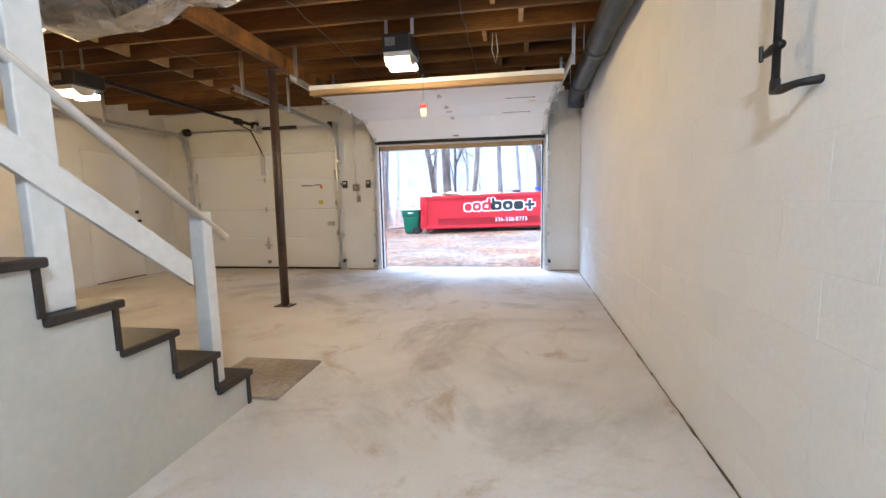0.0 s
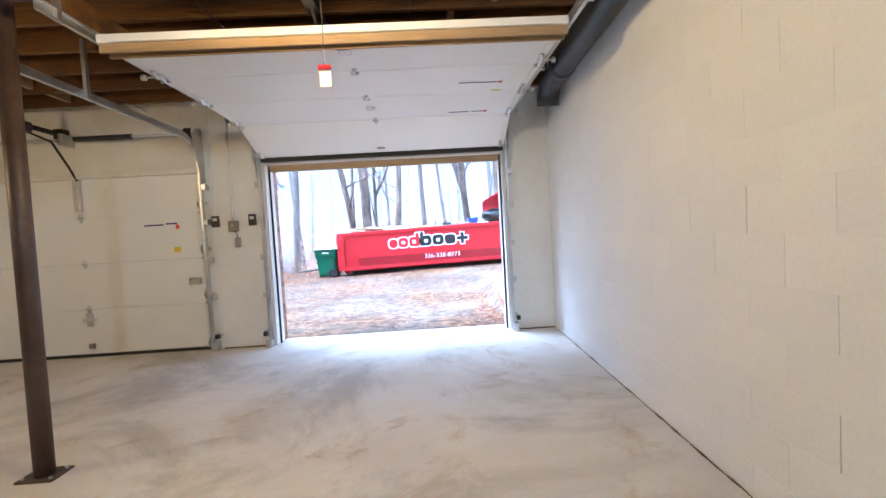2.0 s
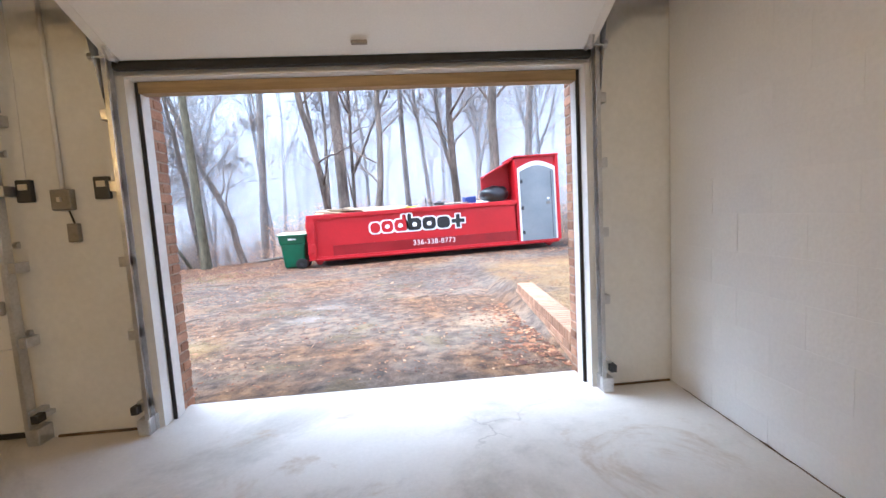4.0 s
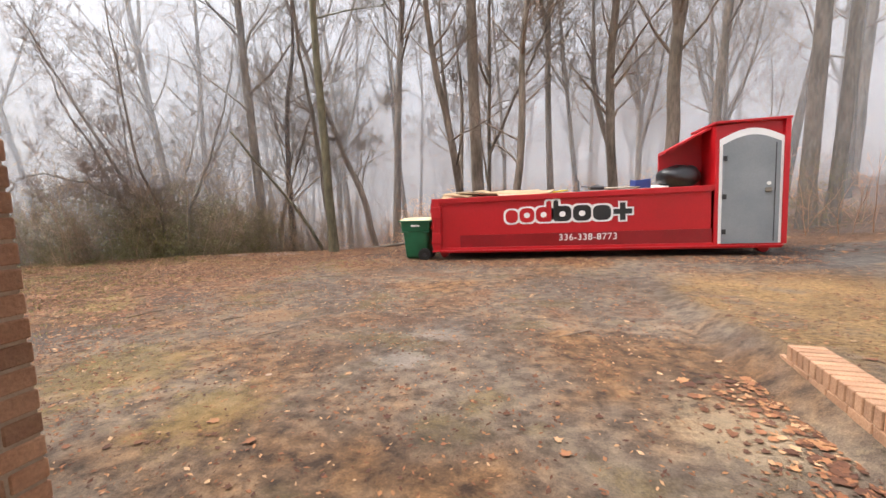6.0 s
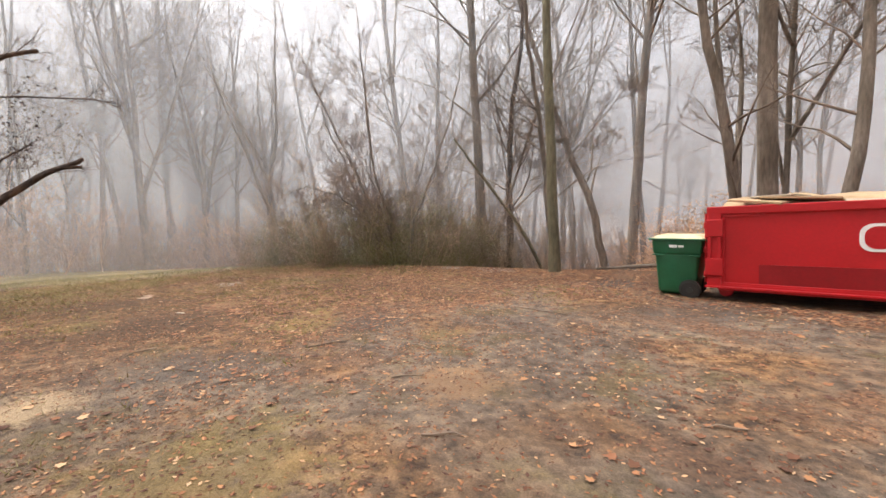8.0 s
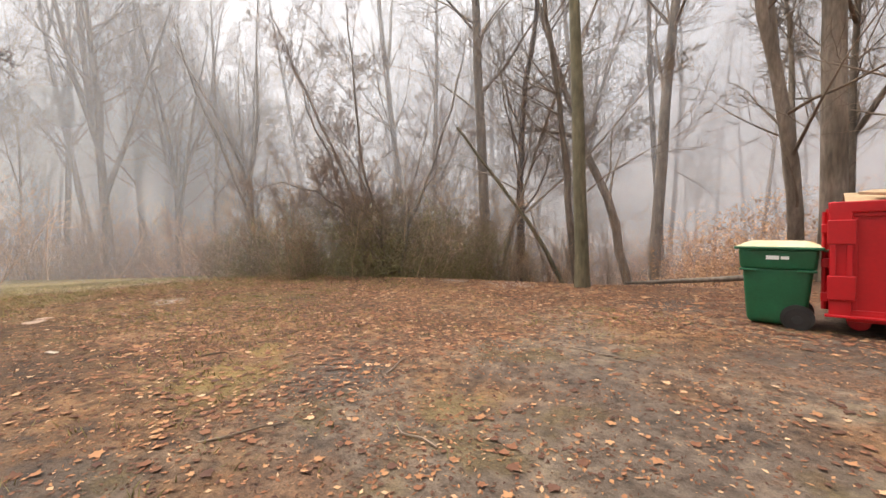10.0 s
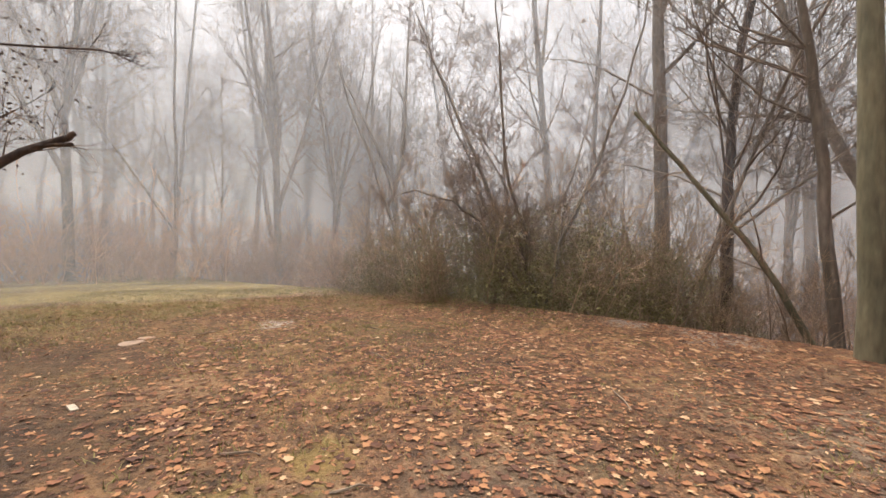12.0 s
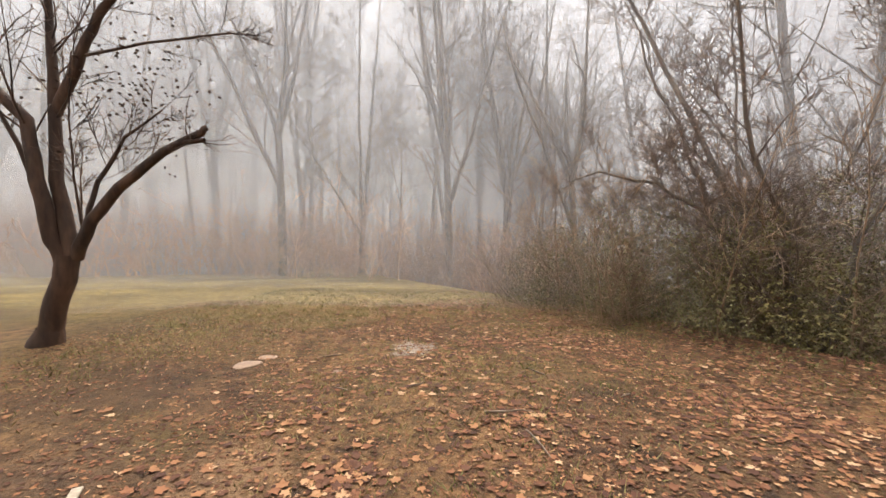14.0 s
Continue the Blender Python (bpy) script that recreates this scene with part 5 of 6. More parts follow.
leaning_tree(4, ((-8.2, 24.1), ((0, 0, -0.3), (-0.8, -0.4, 3.3), (-1.8, -0.8, 6.0), (-2.7, -1.2, 9.2), (-3.6, -1.6, 12.5))), 0.16, 0.06, "long leaning bare trunk in the wood", 14, 2)
kinds = FAR + FAR + VASE + FARSLIM
rng = random.Random(5)
spots, tries = [], 0
while len(spots) < 130 and tries < 6000:
    tries += 1
    a = rng.uniform(-60, 215)
    r = 17 + 38 * rng.random() ** 0.8
    x, y = -5 + r * math.cos(radians(a)), 11 + r * math.sin(radians(a))
    if y < 4 and x > -20 or (x < -12 and y < 17 and x > -29) or (x > -1 and y < 21) or (x > 8 and y < 24 and y > 12 + 0.2 * x):
        continue
    if any((x - u) ** 2 + (y - v) ** 2 < 2.2 for u, v in spots):
        continue
    spots.append((x, y))
    plant("tree", rng.choice(kinds), x, y, rng.uniform(0, 360), rng.uniform(0.75, 1.15), "tall bare forest tree in the fog", "bare woodland trees", rng.uniform(-3, 3))


for k in range(70):
    x, y = rng.uniform(-58, -29), rng.uniform(-28, 24)
    plant("tree", rng.choice(kinds), x, y, rng.uniform(0, 360), rng.uniform(0.75, 1.1), "tall bare forest tree in the fog", "bare woodland trees", rng.uniform(-3, 3))


# brush of the wood's edge
def brush_mesh(seed, spread, height, stems, rad, mat_, fine=10, least=0.0026):
    rng, w = random.Random(seed), Wood()
    for _ in range(stems):
        a, d = rng.uniform(0, 6.28), spread * rng.random() ** 0.7
        p = Vector((d * math.cos(a), d * math.sin(a), -0.4))
        q = wander(rng, p, (rng.uniform(-0.5, 0.5), rng.uniform(-0.5, 0.5), 1), height * rng.uniform(0.5, 1.1), 6, 0.2, 0.02)
        r = [rad * (1 - k / 6) + 0.003 for k in range(7)]
        w.limb(q, r, 4)
        sprout(rng, w, q, r, 2, 3, fine, 0.42, 3, 0.15, least)
    return w.mesh("twig_tangle", mat_)


BRUSH = [brush_mesh(200 + k, 1.6, 2.8, 11, 0.010, RUSTTWIG, 7, 0.0034) for k in range(4)]
FARBRUSH = [brush_mesh(210 + k, 2.0, 3.0, 15, 0.014, RUSTTWIG, 6, 0.0055) for k in range(3)]
n_brush = 0
for k in range(700):
    a, r = rng.uniform(-20, 230), rng.uniform(15, 42)
    x, y = -5 + r * math.cos(radians(a)), 11 + r * math.sin(radians(a))
    s = -0.402 * (x + 16.0) + 0.916 * (y - 14.05)
    if (x < -2 and x > -22 and s < 1.5) or (x <= -22 and y < 19 and x > -26) or (x >= -2 and y < 21) or (x > 6 and y < 22 + 0.3 * (x - 6)) or n_brush > 150:
        continue
    n_brush += 1
    t = new("brush")
    t.matrix_basis = Matrix.Translation((x, y, ground_z(x, y))) @ pose(0, 0, 0, 0, 0, rng.uniform(0, 360)) @ Matrix.Scale(rng.uniform(0.7, 1.3), 4)
    o = new("twig_tangle", rng.choice(BRUSH))
    o.parent = t
    tagged(t, "bare brown brushwood at the wood's edge", "brush", "brushwood clumps")

for k in range(110):
    x, y = rng.uniform(-36, -25.5) if k % 2 else rng.uniform(-28, -25), rng.uniform(-16, 20)
    t = new("brush")
    t.matrix_basis = Matrix.Translation((x, y, ground_z(x, y))) @ pose(0, 0, 0, 0, 0, rng.uniform(0, 360)) @ Matrix.Scale(rng.uniform(1.0, 1.7), 4)
    o = new("twig_tangle", rng.choice(FARBRUSH))
    o.parent = t
    tagged(t, "bare brown brushwood at the field's edge", "brush", "brushwood clumps")

# dense thicket past the crest
THICKET = [brush_mesh(300 + k, 1.9, 3.0, 18, 0.012, THORN, 11, 0.0034) for k in range(3)]


def leaf_cloud(seed, count, rx, ry, rz, size, mat_=None):
    rg, v, f = random.Random(seed), [], []
    for _ in range(count):
        while True:
            p = Vector((rg.uniform(-1, 1), rg.uniform(-1, 1), rg.uniform(0, 1)))
            if p.length < 1 and noise.noise(p * 3.5 + Vector((seed, 0, 0))) > -0.12:
                break
        c = Vector((p.x * rx, p.y * ry, p.z * rz))
        d = Vector((rg.uniform(-1, 1), rg.uniform(-1, 1), rg.uniform(-0.6, 1))).normalized()
        s = d.orthogonal().normalized() * size * 0.2
        d = d * size * rg.uniform(0.6, 1.3)
        b = len(v)
        v += [tuple(c), tuple(c + d * 0.5 + s), tuple(c + d), tuple(c + d * 0.5 - s)]
        f.append((b, b + 1, b + 2, b + 3))
    me = bpy.data.meshes.new("foliage")
    me.from_pydata(v, [], f)
    me.materials.append(mat_ or BUSHLEAF)
    return me


LEAVES = [leaf_cloud(400 + k, 15000, 1.9, 1.7, 2.1, 0.042) for k in range(2)]
for k, (x, y, sc, green) in enumerate(((-15.7, 14.9, 0.8, 1), (-14.6, 15.6, 1.05, 1), (-13.4, 16.4, 1.0, 1), (-12.4, 17.4, 1.15, 1), (-11.6, 18.3, 1.0, 1), (-15.6, 17.2, 1.0, 1), (-13.9, 18.6, 1.35, 0),
                                       (-12.2, 19.8, 1.2, 0), (-10.6, 18.9, 0.8, 1), (-10.0, 20.6, 1.0, 0), (-9.0, 19.6, 0.6, 0), (-16.6, 19.4, 1.3, 0), (-15.0, 21.0, 1.3, 0), (-8.6, 21.6, 0.9, 0), (-11.3, 22.6, 1.1, 0))):
    t = new("thicket_bush")
    t.matrix_basis = Matrix.Translation((x, y, ground_z(x, y) - 0.1)) @ pose(0, 0, 0, 0, 0, 47 * k) @ Matrix.Scale(sc * 1.12, 4)
    o = new("twig_tangle", THICKET[k % 3])
    o.parent = t
    if green:
        o = new("foliage", LEAVES[k % 2])
        o.parent = t
    tagged(t, "dense tangled thicket bush with dull olive leaves" if green else "dense tangled bare thicket bush", "bush", "thicket past the crest")
VINE = surf("tangled_vine", (0.14, 0.095, 0.07), (0.28, 0.20, 0.145), 2, 0.9, 0, 20, grain=0.3)


def arching_tree(x, y, turn, scale, seed):
    """Several bent stems from one root, hung with a close tangle of twigs."""
    rg, stems_, tang = random.Random(seed), Wood(), Wood()
    for path, r0, twigs in ((((0, 0, -0.4), (-0.14, -0.16, 1.0), (-0.77, -1.0, 2.9), (-1.28, -1.9, 5.2), (-1.7, -2.5, 7.0)), 0.10, 26),
                            (((0.1, -0.2, -0.3), (0.05, -0.55, 0.6), (-0.35, -1.2, 1.9), (-0.75, -1.9, 2.5), (-1.2, -2.7, 2.75), (-1.6, -3.3, 2.4)), 0.06, 26),
                            (((0.15, -0.3, -0.3), (0.0, -0.4, 1.8), (-0.3, -0.8, 3.4), (-0.4, -1.0, 6.0), (-0.55, -1.1, 8.4)), 0.06, 26),
                            (((0.1, 0.1, -0.3), (0.3, 0.4, 1.6), (0.8, 0.9, 3.4), (1.3, 1.3, 5.6), (1.5, 1.7, 7.6)), 0.07, 22),
                            (((0.0, 0.0, -0.3), (-0.6, 0.2, 1.5), (-1.5, 0.1, 3.0), (-2.3, -0.3, 4.4), (-2.9, -0.6, 5.2)), 0.05, 22)):
        fine = []
        for a, b in zip(path, path[1:]):
            fine += [Vector(a).lerp(Vector(b), k / 3) + Vector((rg.uniform(-1, 1), rg.uniform(-1, 1), rg.uniform(-0.5, 0.5))) * 0.08 for k in range(3)]
        fine.append(Vector(path[-1]))
        n = len(fine) - 1
        rad = [r0 * 0.75 * (1 - 0.9 * k / n) + 0.006 for k in range(n + 1)]
        stems_.limb(fine, rad, 8)
        sprout(rg, tang, fine, rad, 1, 3, int(twigs * 0.85), 0.27, 4, 0.10, 0.0042)
    return plant("tree", (stems_.mesh("trunk", BARK), tang.mesh("crown", VINE)), x, y, turn, scale, "arching many-stemmed bare tree tangled in the thicket", "thicket trees")


arching_tree(-12.6, 17.4, 0, 1.0, 120)
arching_tree(-14.6, 18.6, 25, 0.95, 121)

plant("tree", SLIM[2], -10.4, 19.4, 90, 0.8, "slender leaning bare tree in the thicket", "bare woodland trees", tilt=22)

# rust-leaved saplings in the wood, ivy and a shrub by the drive
RUST = leaf_cloud(430, 1300, 1.8, 1.6, 2.6, 0.095, BEECH)
for k, (x, y, sc) in enumerate(((-5.2, 22.6, 0.8), (-6.3, 24.2, 1.0), (-4.9, 24.6, 1.0), (-5.6, 26.5, 1.0), (-4.2, 28.4, 1.2), (-6.9, 29.5, 1.2), (-2.6, 30.0, 1.1), (0.8, 28.8, 1.0), (3.6, 27.5, 1.0), (-9.6, 31.0, 1.2), (-24.8, 8.0, 0.8), (-26.5, 16.5, 1.0), (-25.8, 12.0, 0.8))):
    t = new("sapling")
    t.matrix_basis = Matrix.Translation((x, y, ground_z(x, y))) @ pose(0, 0, 0, 0, 0, 61 * k) @ Matrix.Scale(sc, 4)
    for nm, me in (("twig_tangle", BRUSH[k % 4]), ("foliage", RUST)):
        o = new(nm, me)
        o.parent = t
    tagged(t, "young sapling still holding rust-coloured dry leaves", "sapling", "rust-leaved saplings")
t = new("shrub")
t.matrix_basis = Matrix.Translation((6.6, 20.7, ground_z(6.6, 20.7)))
for nm, me in (("twig_tangle", BRUSH[1]), ("foliage", leaf_cloud(440, 2600, 1.2, 1.1, 2.3, 0.06))):
    o = new(nm, me)
    o.parent = t
tagged(t, "olive evergreen shrub at the foot of two trees", "shrub")
t = new("ivy")
t.matrix_basis = Matrix.Translation((11.7, 20.4, ground_z(11.7, 20.4)))
rgi, v, f = random.Random(450), [], []
for k in range(5200):
    a, z = rgi.uniform(0, 6.28), 10.0 * rgi.random() ** 0.9
    c = Vector((0.43 * math.cos(a) + 0.02 * z, 0.43 * math.sin(a), z)) * 1.0
    d = Vector((math.cos(a) * 0.5 + rgi.uniform(-0.6, 0.6), math.sin(a) * 0.5 + rgi.uniform(-0.6, 0.6), rgi.uniform(-1, 0.4))).normalized() * 0.12
    s = d.orthogonal().normalized() * 0.05
    b = len(v)
    v += [tuple(c), tuple(c + d * 0.5 + s), tuple(c + d), tuple(c + d * 0.5 - s)]
    f.append((b, b + 1, b + 2, b + 3))
me = bpy.data.meshes.new("ivy_leaf_mass")
me.from_pydata(v, [], f)
me.materials.append(IVYLEAF)
o = new("foliage", me)
o.parent = t
tagged(t, "green ivy climbing a thick trunk by the drive", "ivy")

# the near multi-stemmed tree on the grass
near = thing("small_tree", -11.75, 7.57, ground_z(-11.75, 7.57), "dark multi-stemmed bare ornamental tree with pruned limbs on the grass", "tree")
rng = random.Random(9)
w, tw = Wood(), Wood()
def stem(points, r0, r1, twigs=6, sides=10, tlen=0.4):
    pts = [Vector((p[0], p[1] - 0.085 * max(p[2] - 1.0, 0), p[2])) for p in points]
    r0, r1 = r0 * 0.84, r1 * 0.80
    fine = []
    for a, b in zip(pts, pts[1:]):
        for k in range(3):
            fine.append(a.lerp(b, k / 3) + Vector((rng.uniform(-1, 1), rng.uniform(-1, 1), 0)) * 0.012)
    fine.append(pts[-1])
    n = len(fine) - 1
    rad = [r0 + (r1 - r0) * k / n for k in range(n + 1)]
    w.limb(fine, rad, sides)
    if twigs:
        sprout(rng, tw, fine, [x * 0.6 for x in rad], 2, 3, int(twigs * 1.6), tlen, 4, 0.3, 0.0036)
stem(((0, -0.02, -0.3), (0, 0.0, 0.0), (0, 0.08, 0.36), (0, 0.20, 0.74), (0, 0.25, 1.02)), 0.145, 0.14, 0, 14)
stem(((0, -0.05, -0.3), (0, -0.01, 0.02), (0, 0.03, 0.2)), 0.26, 0.15, 0, 14)
stem(((0, 0.22, 0.95), (0.05, 0.16, 1.18), (0.1, 0.10, 1.84), (0.1, 0.06, 2.5), (0.15, -0.21, 2.85), (0.2, -0.40, 3.4), (0.25, -0.51, 3.97), (0.3, -0.66, 4.5), (0.3, -0.8, 5.2)), 0.11, 0.02, 10)
stem(((0, 0.30, 1.0), (-0.05, 0.19, 1.85), (-0.05, 0.25, 2.78), (-0.05, 0.29, 3.5), (-0.05, 0.33, 4.2), (0, 0.36, 5.2)), 0.10, 0.02, 10)
stem(((-0.05, 0.25, 2.6), (0.0, 0.66, 3.28), (0.05, 0.89, 3.64), (0.1, 1.26, 3.96), (0.1, 1.68, 4.15)), 0.075, 0.035, 8)
stem(((0, 0.33, 0.98), (0.05, 0.59, 1.40), (0.1, 0.97, 1.77), (0.1, 1.49, 2.17), (0.1, 1.90, 2.38), (0.1, 1.98, 2.44)), 0.085, 0.04, 4)
stem(((0.1, 1.60, 2.24), (0.12, 1.75, 2.27), (0.12, 1.95, 2.30)), 0.04, 0.03, 0)
stem(((0.03, 0.52, 1.38), (0.0, 0.68, 1.84), (-0.05, 0.99, 2.35), (-0.1, 1.40, 2.68)), 0.04, 0.012, 10, 7, 0.6)
stem(((0.05, 0.03, 1.84), (0.1, -0.13, 2.42), (0.1, -0.29, 2.74), (0.1, -0.56, 2.92)), 0.035, 0.015, 6, 7)
stem(((0.0, 0.52, 3.2), (0.0, 1.38, 3.39), (0.0, 2.3, 3.52), (0, 2.6, 3.5)), 0.022, 0.01, 8, 6, 0.3)
stem(((0.1, -0.3, 3.1), (0.1, -1.2, 3.3), (0.1, -2.2, 3.6)), 0.022, 0.008, 6, 6, 0.3)
stem(((0.0, 0.45, 1.15), (0.1, 0.5, 1.9), (0.15, 0.55, 2.5), (0.2, 0.7, 3.2)), 0.018, 0.006, 8, 5, 0.3)
stem(((0.0, 0.42, 1.1), (-0.1, 0.38, 1.7), (-0.15, 0.44, 2.3)), 0.015, 0.005, 8, 5, 0.3)
for nm, x in (("stem", w), ("twig_tangle", tw)):
    o = new(nm, x.mesh(nm, DARKBARK))
    o.parent = near
    if nm == "twig_tangle":
        tagged(o, kind="stuff")
v, f = [], []
for k in range(300):
    p = Vector((rng.gauss(0, 0.35), 0.9 + rng.gauss(0, 0.38), 2.9 + rng.gauss(0, 0.42)))
    d = Vector((rng.uniform(-1, 1), rng.uniform(-1, 1), rng.uniform(-1, 0.3))).normalized() * 0.05
    s = d.orthogonal().normalized() * 0.016
    b = len(v)
    v += [tuple(p), tuple(p + d * 0.5 + s), tuple(p + d), tuple(p + d * 0.5 - s)]
    f.append((b, b + 1, b + 2, b + 3))
me = bpy.data.meshes.new("dead_leaves")
me.from_pydata(v, [], f)
me.materials.append(DARKBARK)
o = new("dead_leaves", me)
o.parent = near


# ---- fallen leaves and tufts ----
def leaf_material():
    m = bpy.data.materials.new("fallen_leaf")
    m.use_nodes = True
    n, l = m.node_tree.nodes, m.node_tree.links
    g = n.new("ShaderNodeNewGeometry")
    r = n.new("ShaderNodeValToRGB")
    r.color_ramp.interpolation = "LINEAR"
    e = r.color_ramp.elements
    e[0].color, e[1].color = (0.06, 0.024, 0.014, 1), (0.47, 0.31, 0.18, 1)
    e[0].position, e[1].position = 0.0, 1.0
    for p, c in ((0.32, (0.10, 0.039, 0.018)), (0.64, (0.22, 0.09, 0.04)), (0.9, (0.33, 0.165, 0.072))):
        e.new(p).color = (*c, 1)
    l.new(g.outputs["Random Per Island"], r.inputs["Fac"])
    l.new(r.outputs[0], n["Principled BSDF"].inputs["Base Color"])
    n["Principled BSDF"].inputs["Roughness"].default_value = 0.88
    return m
LEAF = leaf_material()
LOBES = [(0.0, -0.1), (0.22, 0.05), (0.45, 0.0), (0.36, 0.25), (0.5, 0.5), (0.22, 0.52), (0.0, 1.0), (-0.22, 0.52), (-0.5, 0.5), (-0.36, 0.25), (-0.45, 0.0), (-0.22, 0.05)]


def leaf_carpet(name, label, seed, count, chooser, size):
    rg, v, f = random.Random(seed), [], []
    made = 0
    while made < count:
        x, y = chooser(rg)
        if LEFT - 0.4 < x < RIGHT + 0.4 and y < OUTER + 0.05:
            continue
        if -3.7 < x < 3.8 and 16.15 < y < 18.6:
            continue
        made += 1
        s = size * rg.choice((0.45, 0.6, 0.8, 1.0, 1.3, 1.75)) * rg.uniform(0.8, 1.2)
        a, curl = rg.uniform(0, 6.28), rg.uniform(-0.15, 0.4)
        z = ground_z(x, y) + 0.006
        tx, ty = rg.uniform(-0.3, 0.3), rg.uniform(-0.3, 0.3)
        b = len(v)
        v.append((x, y, z + 0.003))
        for px, py in LOBES:
            py -= 0.4
            qx, qy = px * math.cos(a) - py * math.sin(a), px * math.sin(a) + py * math.cos(a)
            v.append((x + s * qx, y + s * qy, z + 0.004 + s * max(curl * (px * px + py * py) + tx * qx + ty * qy, -0.05) * 0.55))
        for k in range(12):
            f.append((b, b + 1 + k, b + 1 + (k + 1) % 12))
    me = bpy.data.meshes.new(name)
    me.from_pydata(v, [], f)
    me.materials.append(LEAF)
    return tagged(new(name, me), label, "leaves", "", "stuff")


def yard_spot(rg):
    while True:
        x, y = rg.uniform(-16, 4), rg.uniform(8, 21)
        d = 0.5 + 0.5 * noise.noise((x * 0.8, y * 0.8, 5.0))
        if x < -6.5 and rg.random() > 0.25 + 0.75 * smooth(9.2, 11.2, y):
            continue
        if rg.random() < d * d * 1.5 * (0.25 + 0.75 * smooth(9.5, 13.5, y)) * (0.12 + 0.88 * smooth(-4.0, -8.0, x) if y < 15 else 1.0):
            return x, y


leaf_carpet("fallen_leaves", "curled brown and rust oak leaves scattered over the yard", 1, 60000, yard_spot, 0.037)
leaf_carpet("fallen_leaves", "brown oak leaves lying at the wood's edge", 2, 6000, lambda rg: (rg.uniform(-9, 9), rg.uniform(15.5, 25)), 0.075)
leaf_carpet("leaf_drift", "brown leaves drifted against the brick edging", 3, 750, lambda rg: (0.52 - abs(rg.gauss(0, 0.28)), rg.uniform(7.5, 9.9)), 0.043)

PILES = ((-9.19, 11.41), (-8.95, 11.45), (-8.53, 10.75), (-9.9, 12.6), (-7.9, 12.9), (-6.2, 13.6))


def pile_spot(rg):
    cx, cy = rg.choice(PILES)
    return cx + rg.gauss(0, 0.13), cy + rg.gauss(0, 0.11)


leaf_carpet("leaf_pile", "dark red-brown leaves gathered in small heaps", 4, 520, pile_spot, 0.048)

rg, v, f = random.Random(32), [], []
while len(f) < 90000:
    x, y = rg.uniform(-15, 3.5), rg.uniform(7.5, 17.5)
    if (x < 0.62 and y < 7.55) or (-3.7 < x < 3.5 and y > 15.95) or (0.4 < x < 0.75 and y < 10):
        continue
    d = 0.55 + 0.6 * noise.noise((x * 0.9, y * 0.9, 2.0)) + 0.3 * noise.noise((x * 3, y * 3, 4.0))
    if rg.random() > d * (0.35 + 0.65 * smooth(-1.0, -7.0, x)):
        continue
    z, a, s = ground_z(x, y) + 0.002, rg.uniform(0, 6.28), rg.uniform(0.006, 0.022)
    cx, cy, w_ = math.cos(a) * s, math.sin(a) * s, rg.uniform(0.25, 0.7)
    b = len(v)
    v += [(x - cx, y - cy, z), (x + cy * w_, y - cx * w_, z + rg.uniform(0, 0.008)), (x + cx, y + cy, z + rg.uniform(0.001, 0.01)), (x - cy * w_, y + cx * w_, z + rg.uniform(0, 0.006))]
    f.append((b, b + 1, b + 2, b + 3))
me = bpy.data.meshes.new("leaf_crumbs")
me.from_pydata(v, [], f)
me.materials.append(LEAF)
tagged(new("leaf_crumbs", me), "crumbled leaf and bark litter over the dirt", "litter", "", "stuff")

GRASSMAT = surf("winter_grass", (0.12, 0.12, 0.03), (0.30, 0.25, 0.10), 0.9, 0.8, 0, 20, grain=0.3, coords="World")
rg, v, f = random.Random(31), [], []
for k in range(7000):
    x, y = rg.uniform(-18, 0.0), rg.uniform(8, 16)
    d = noise.noise((x * 0.45, y * 0.45, 9.0)) + 0.10 * (-x - 7)
    if d < rg.uniform(-0.1, 0.7):
        continue
    for j in range(rg.randint(5, 9)):
        px, py = x + rg.gauss(0, 0.05), y + rg.gauss(0, 0.05)
        z = ground_z(px, py)
        hgt, a = rg.uniform(0.02, 0.06), rg.uniform(0, 6.28)
        dx, dy = math.cos(a) * 0.004, math.sin(a) * 0.004
        ox, oy = rg.uniform(-0.05, 0.05), rg.uniform(-0.05, 0.05)
        b = len(v)
        v += [(px - dx, py - dy, z), (px + dx, py + dy, z), (px + ox, py + oy, z + hgt)]
        f.append((b, b + 1, b + 2))
me = bpy.data.meshes.new("grass_tufts")
me.from_pydata(v, [], f)
me.materials.append(GRASSMAT)
tagged(new("grass_tufts", me), "sparse short winter grass tufts", "grass", "", "stuff")


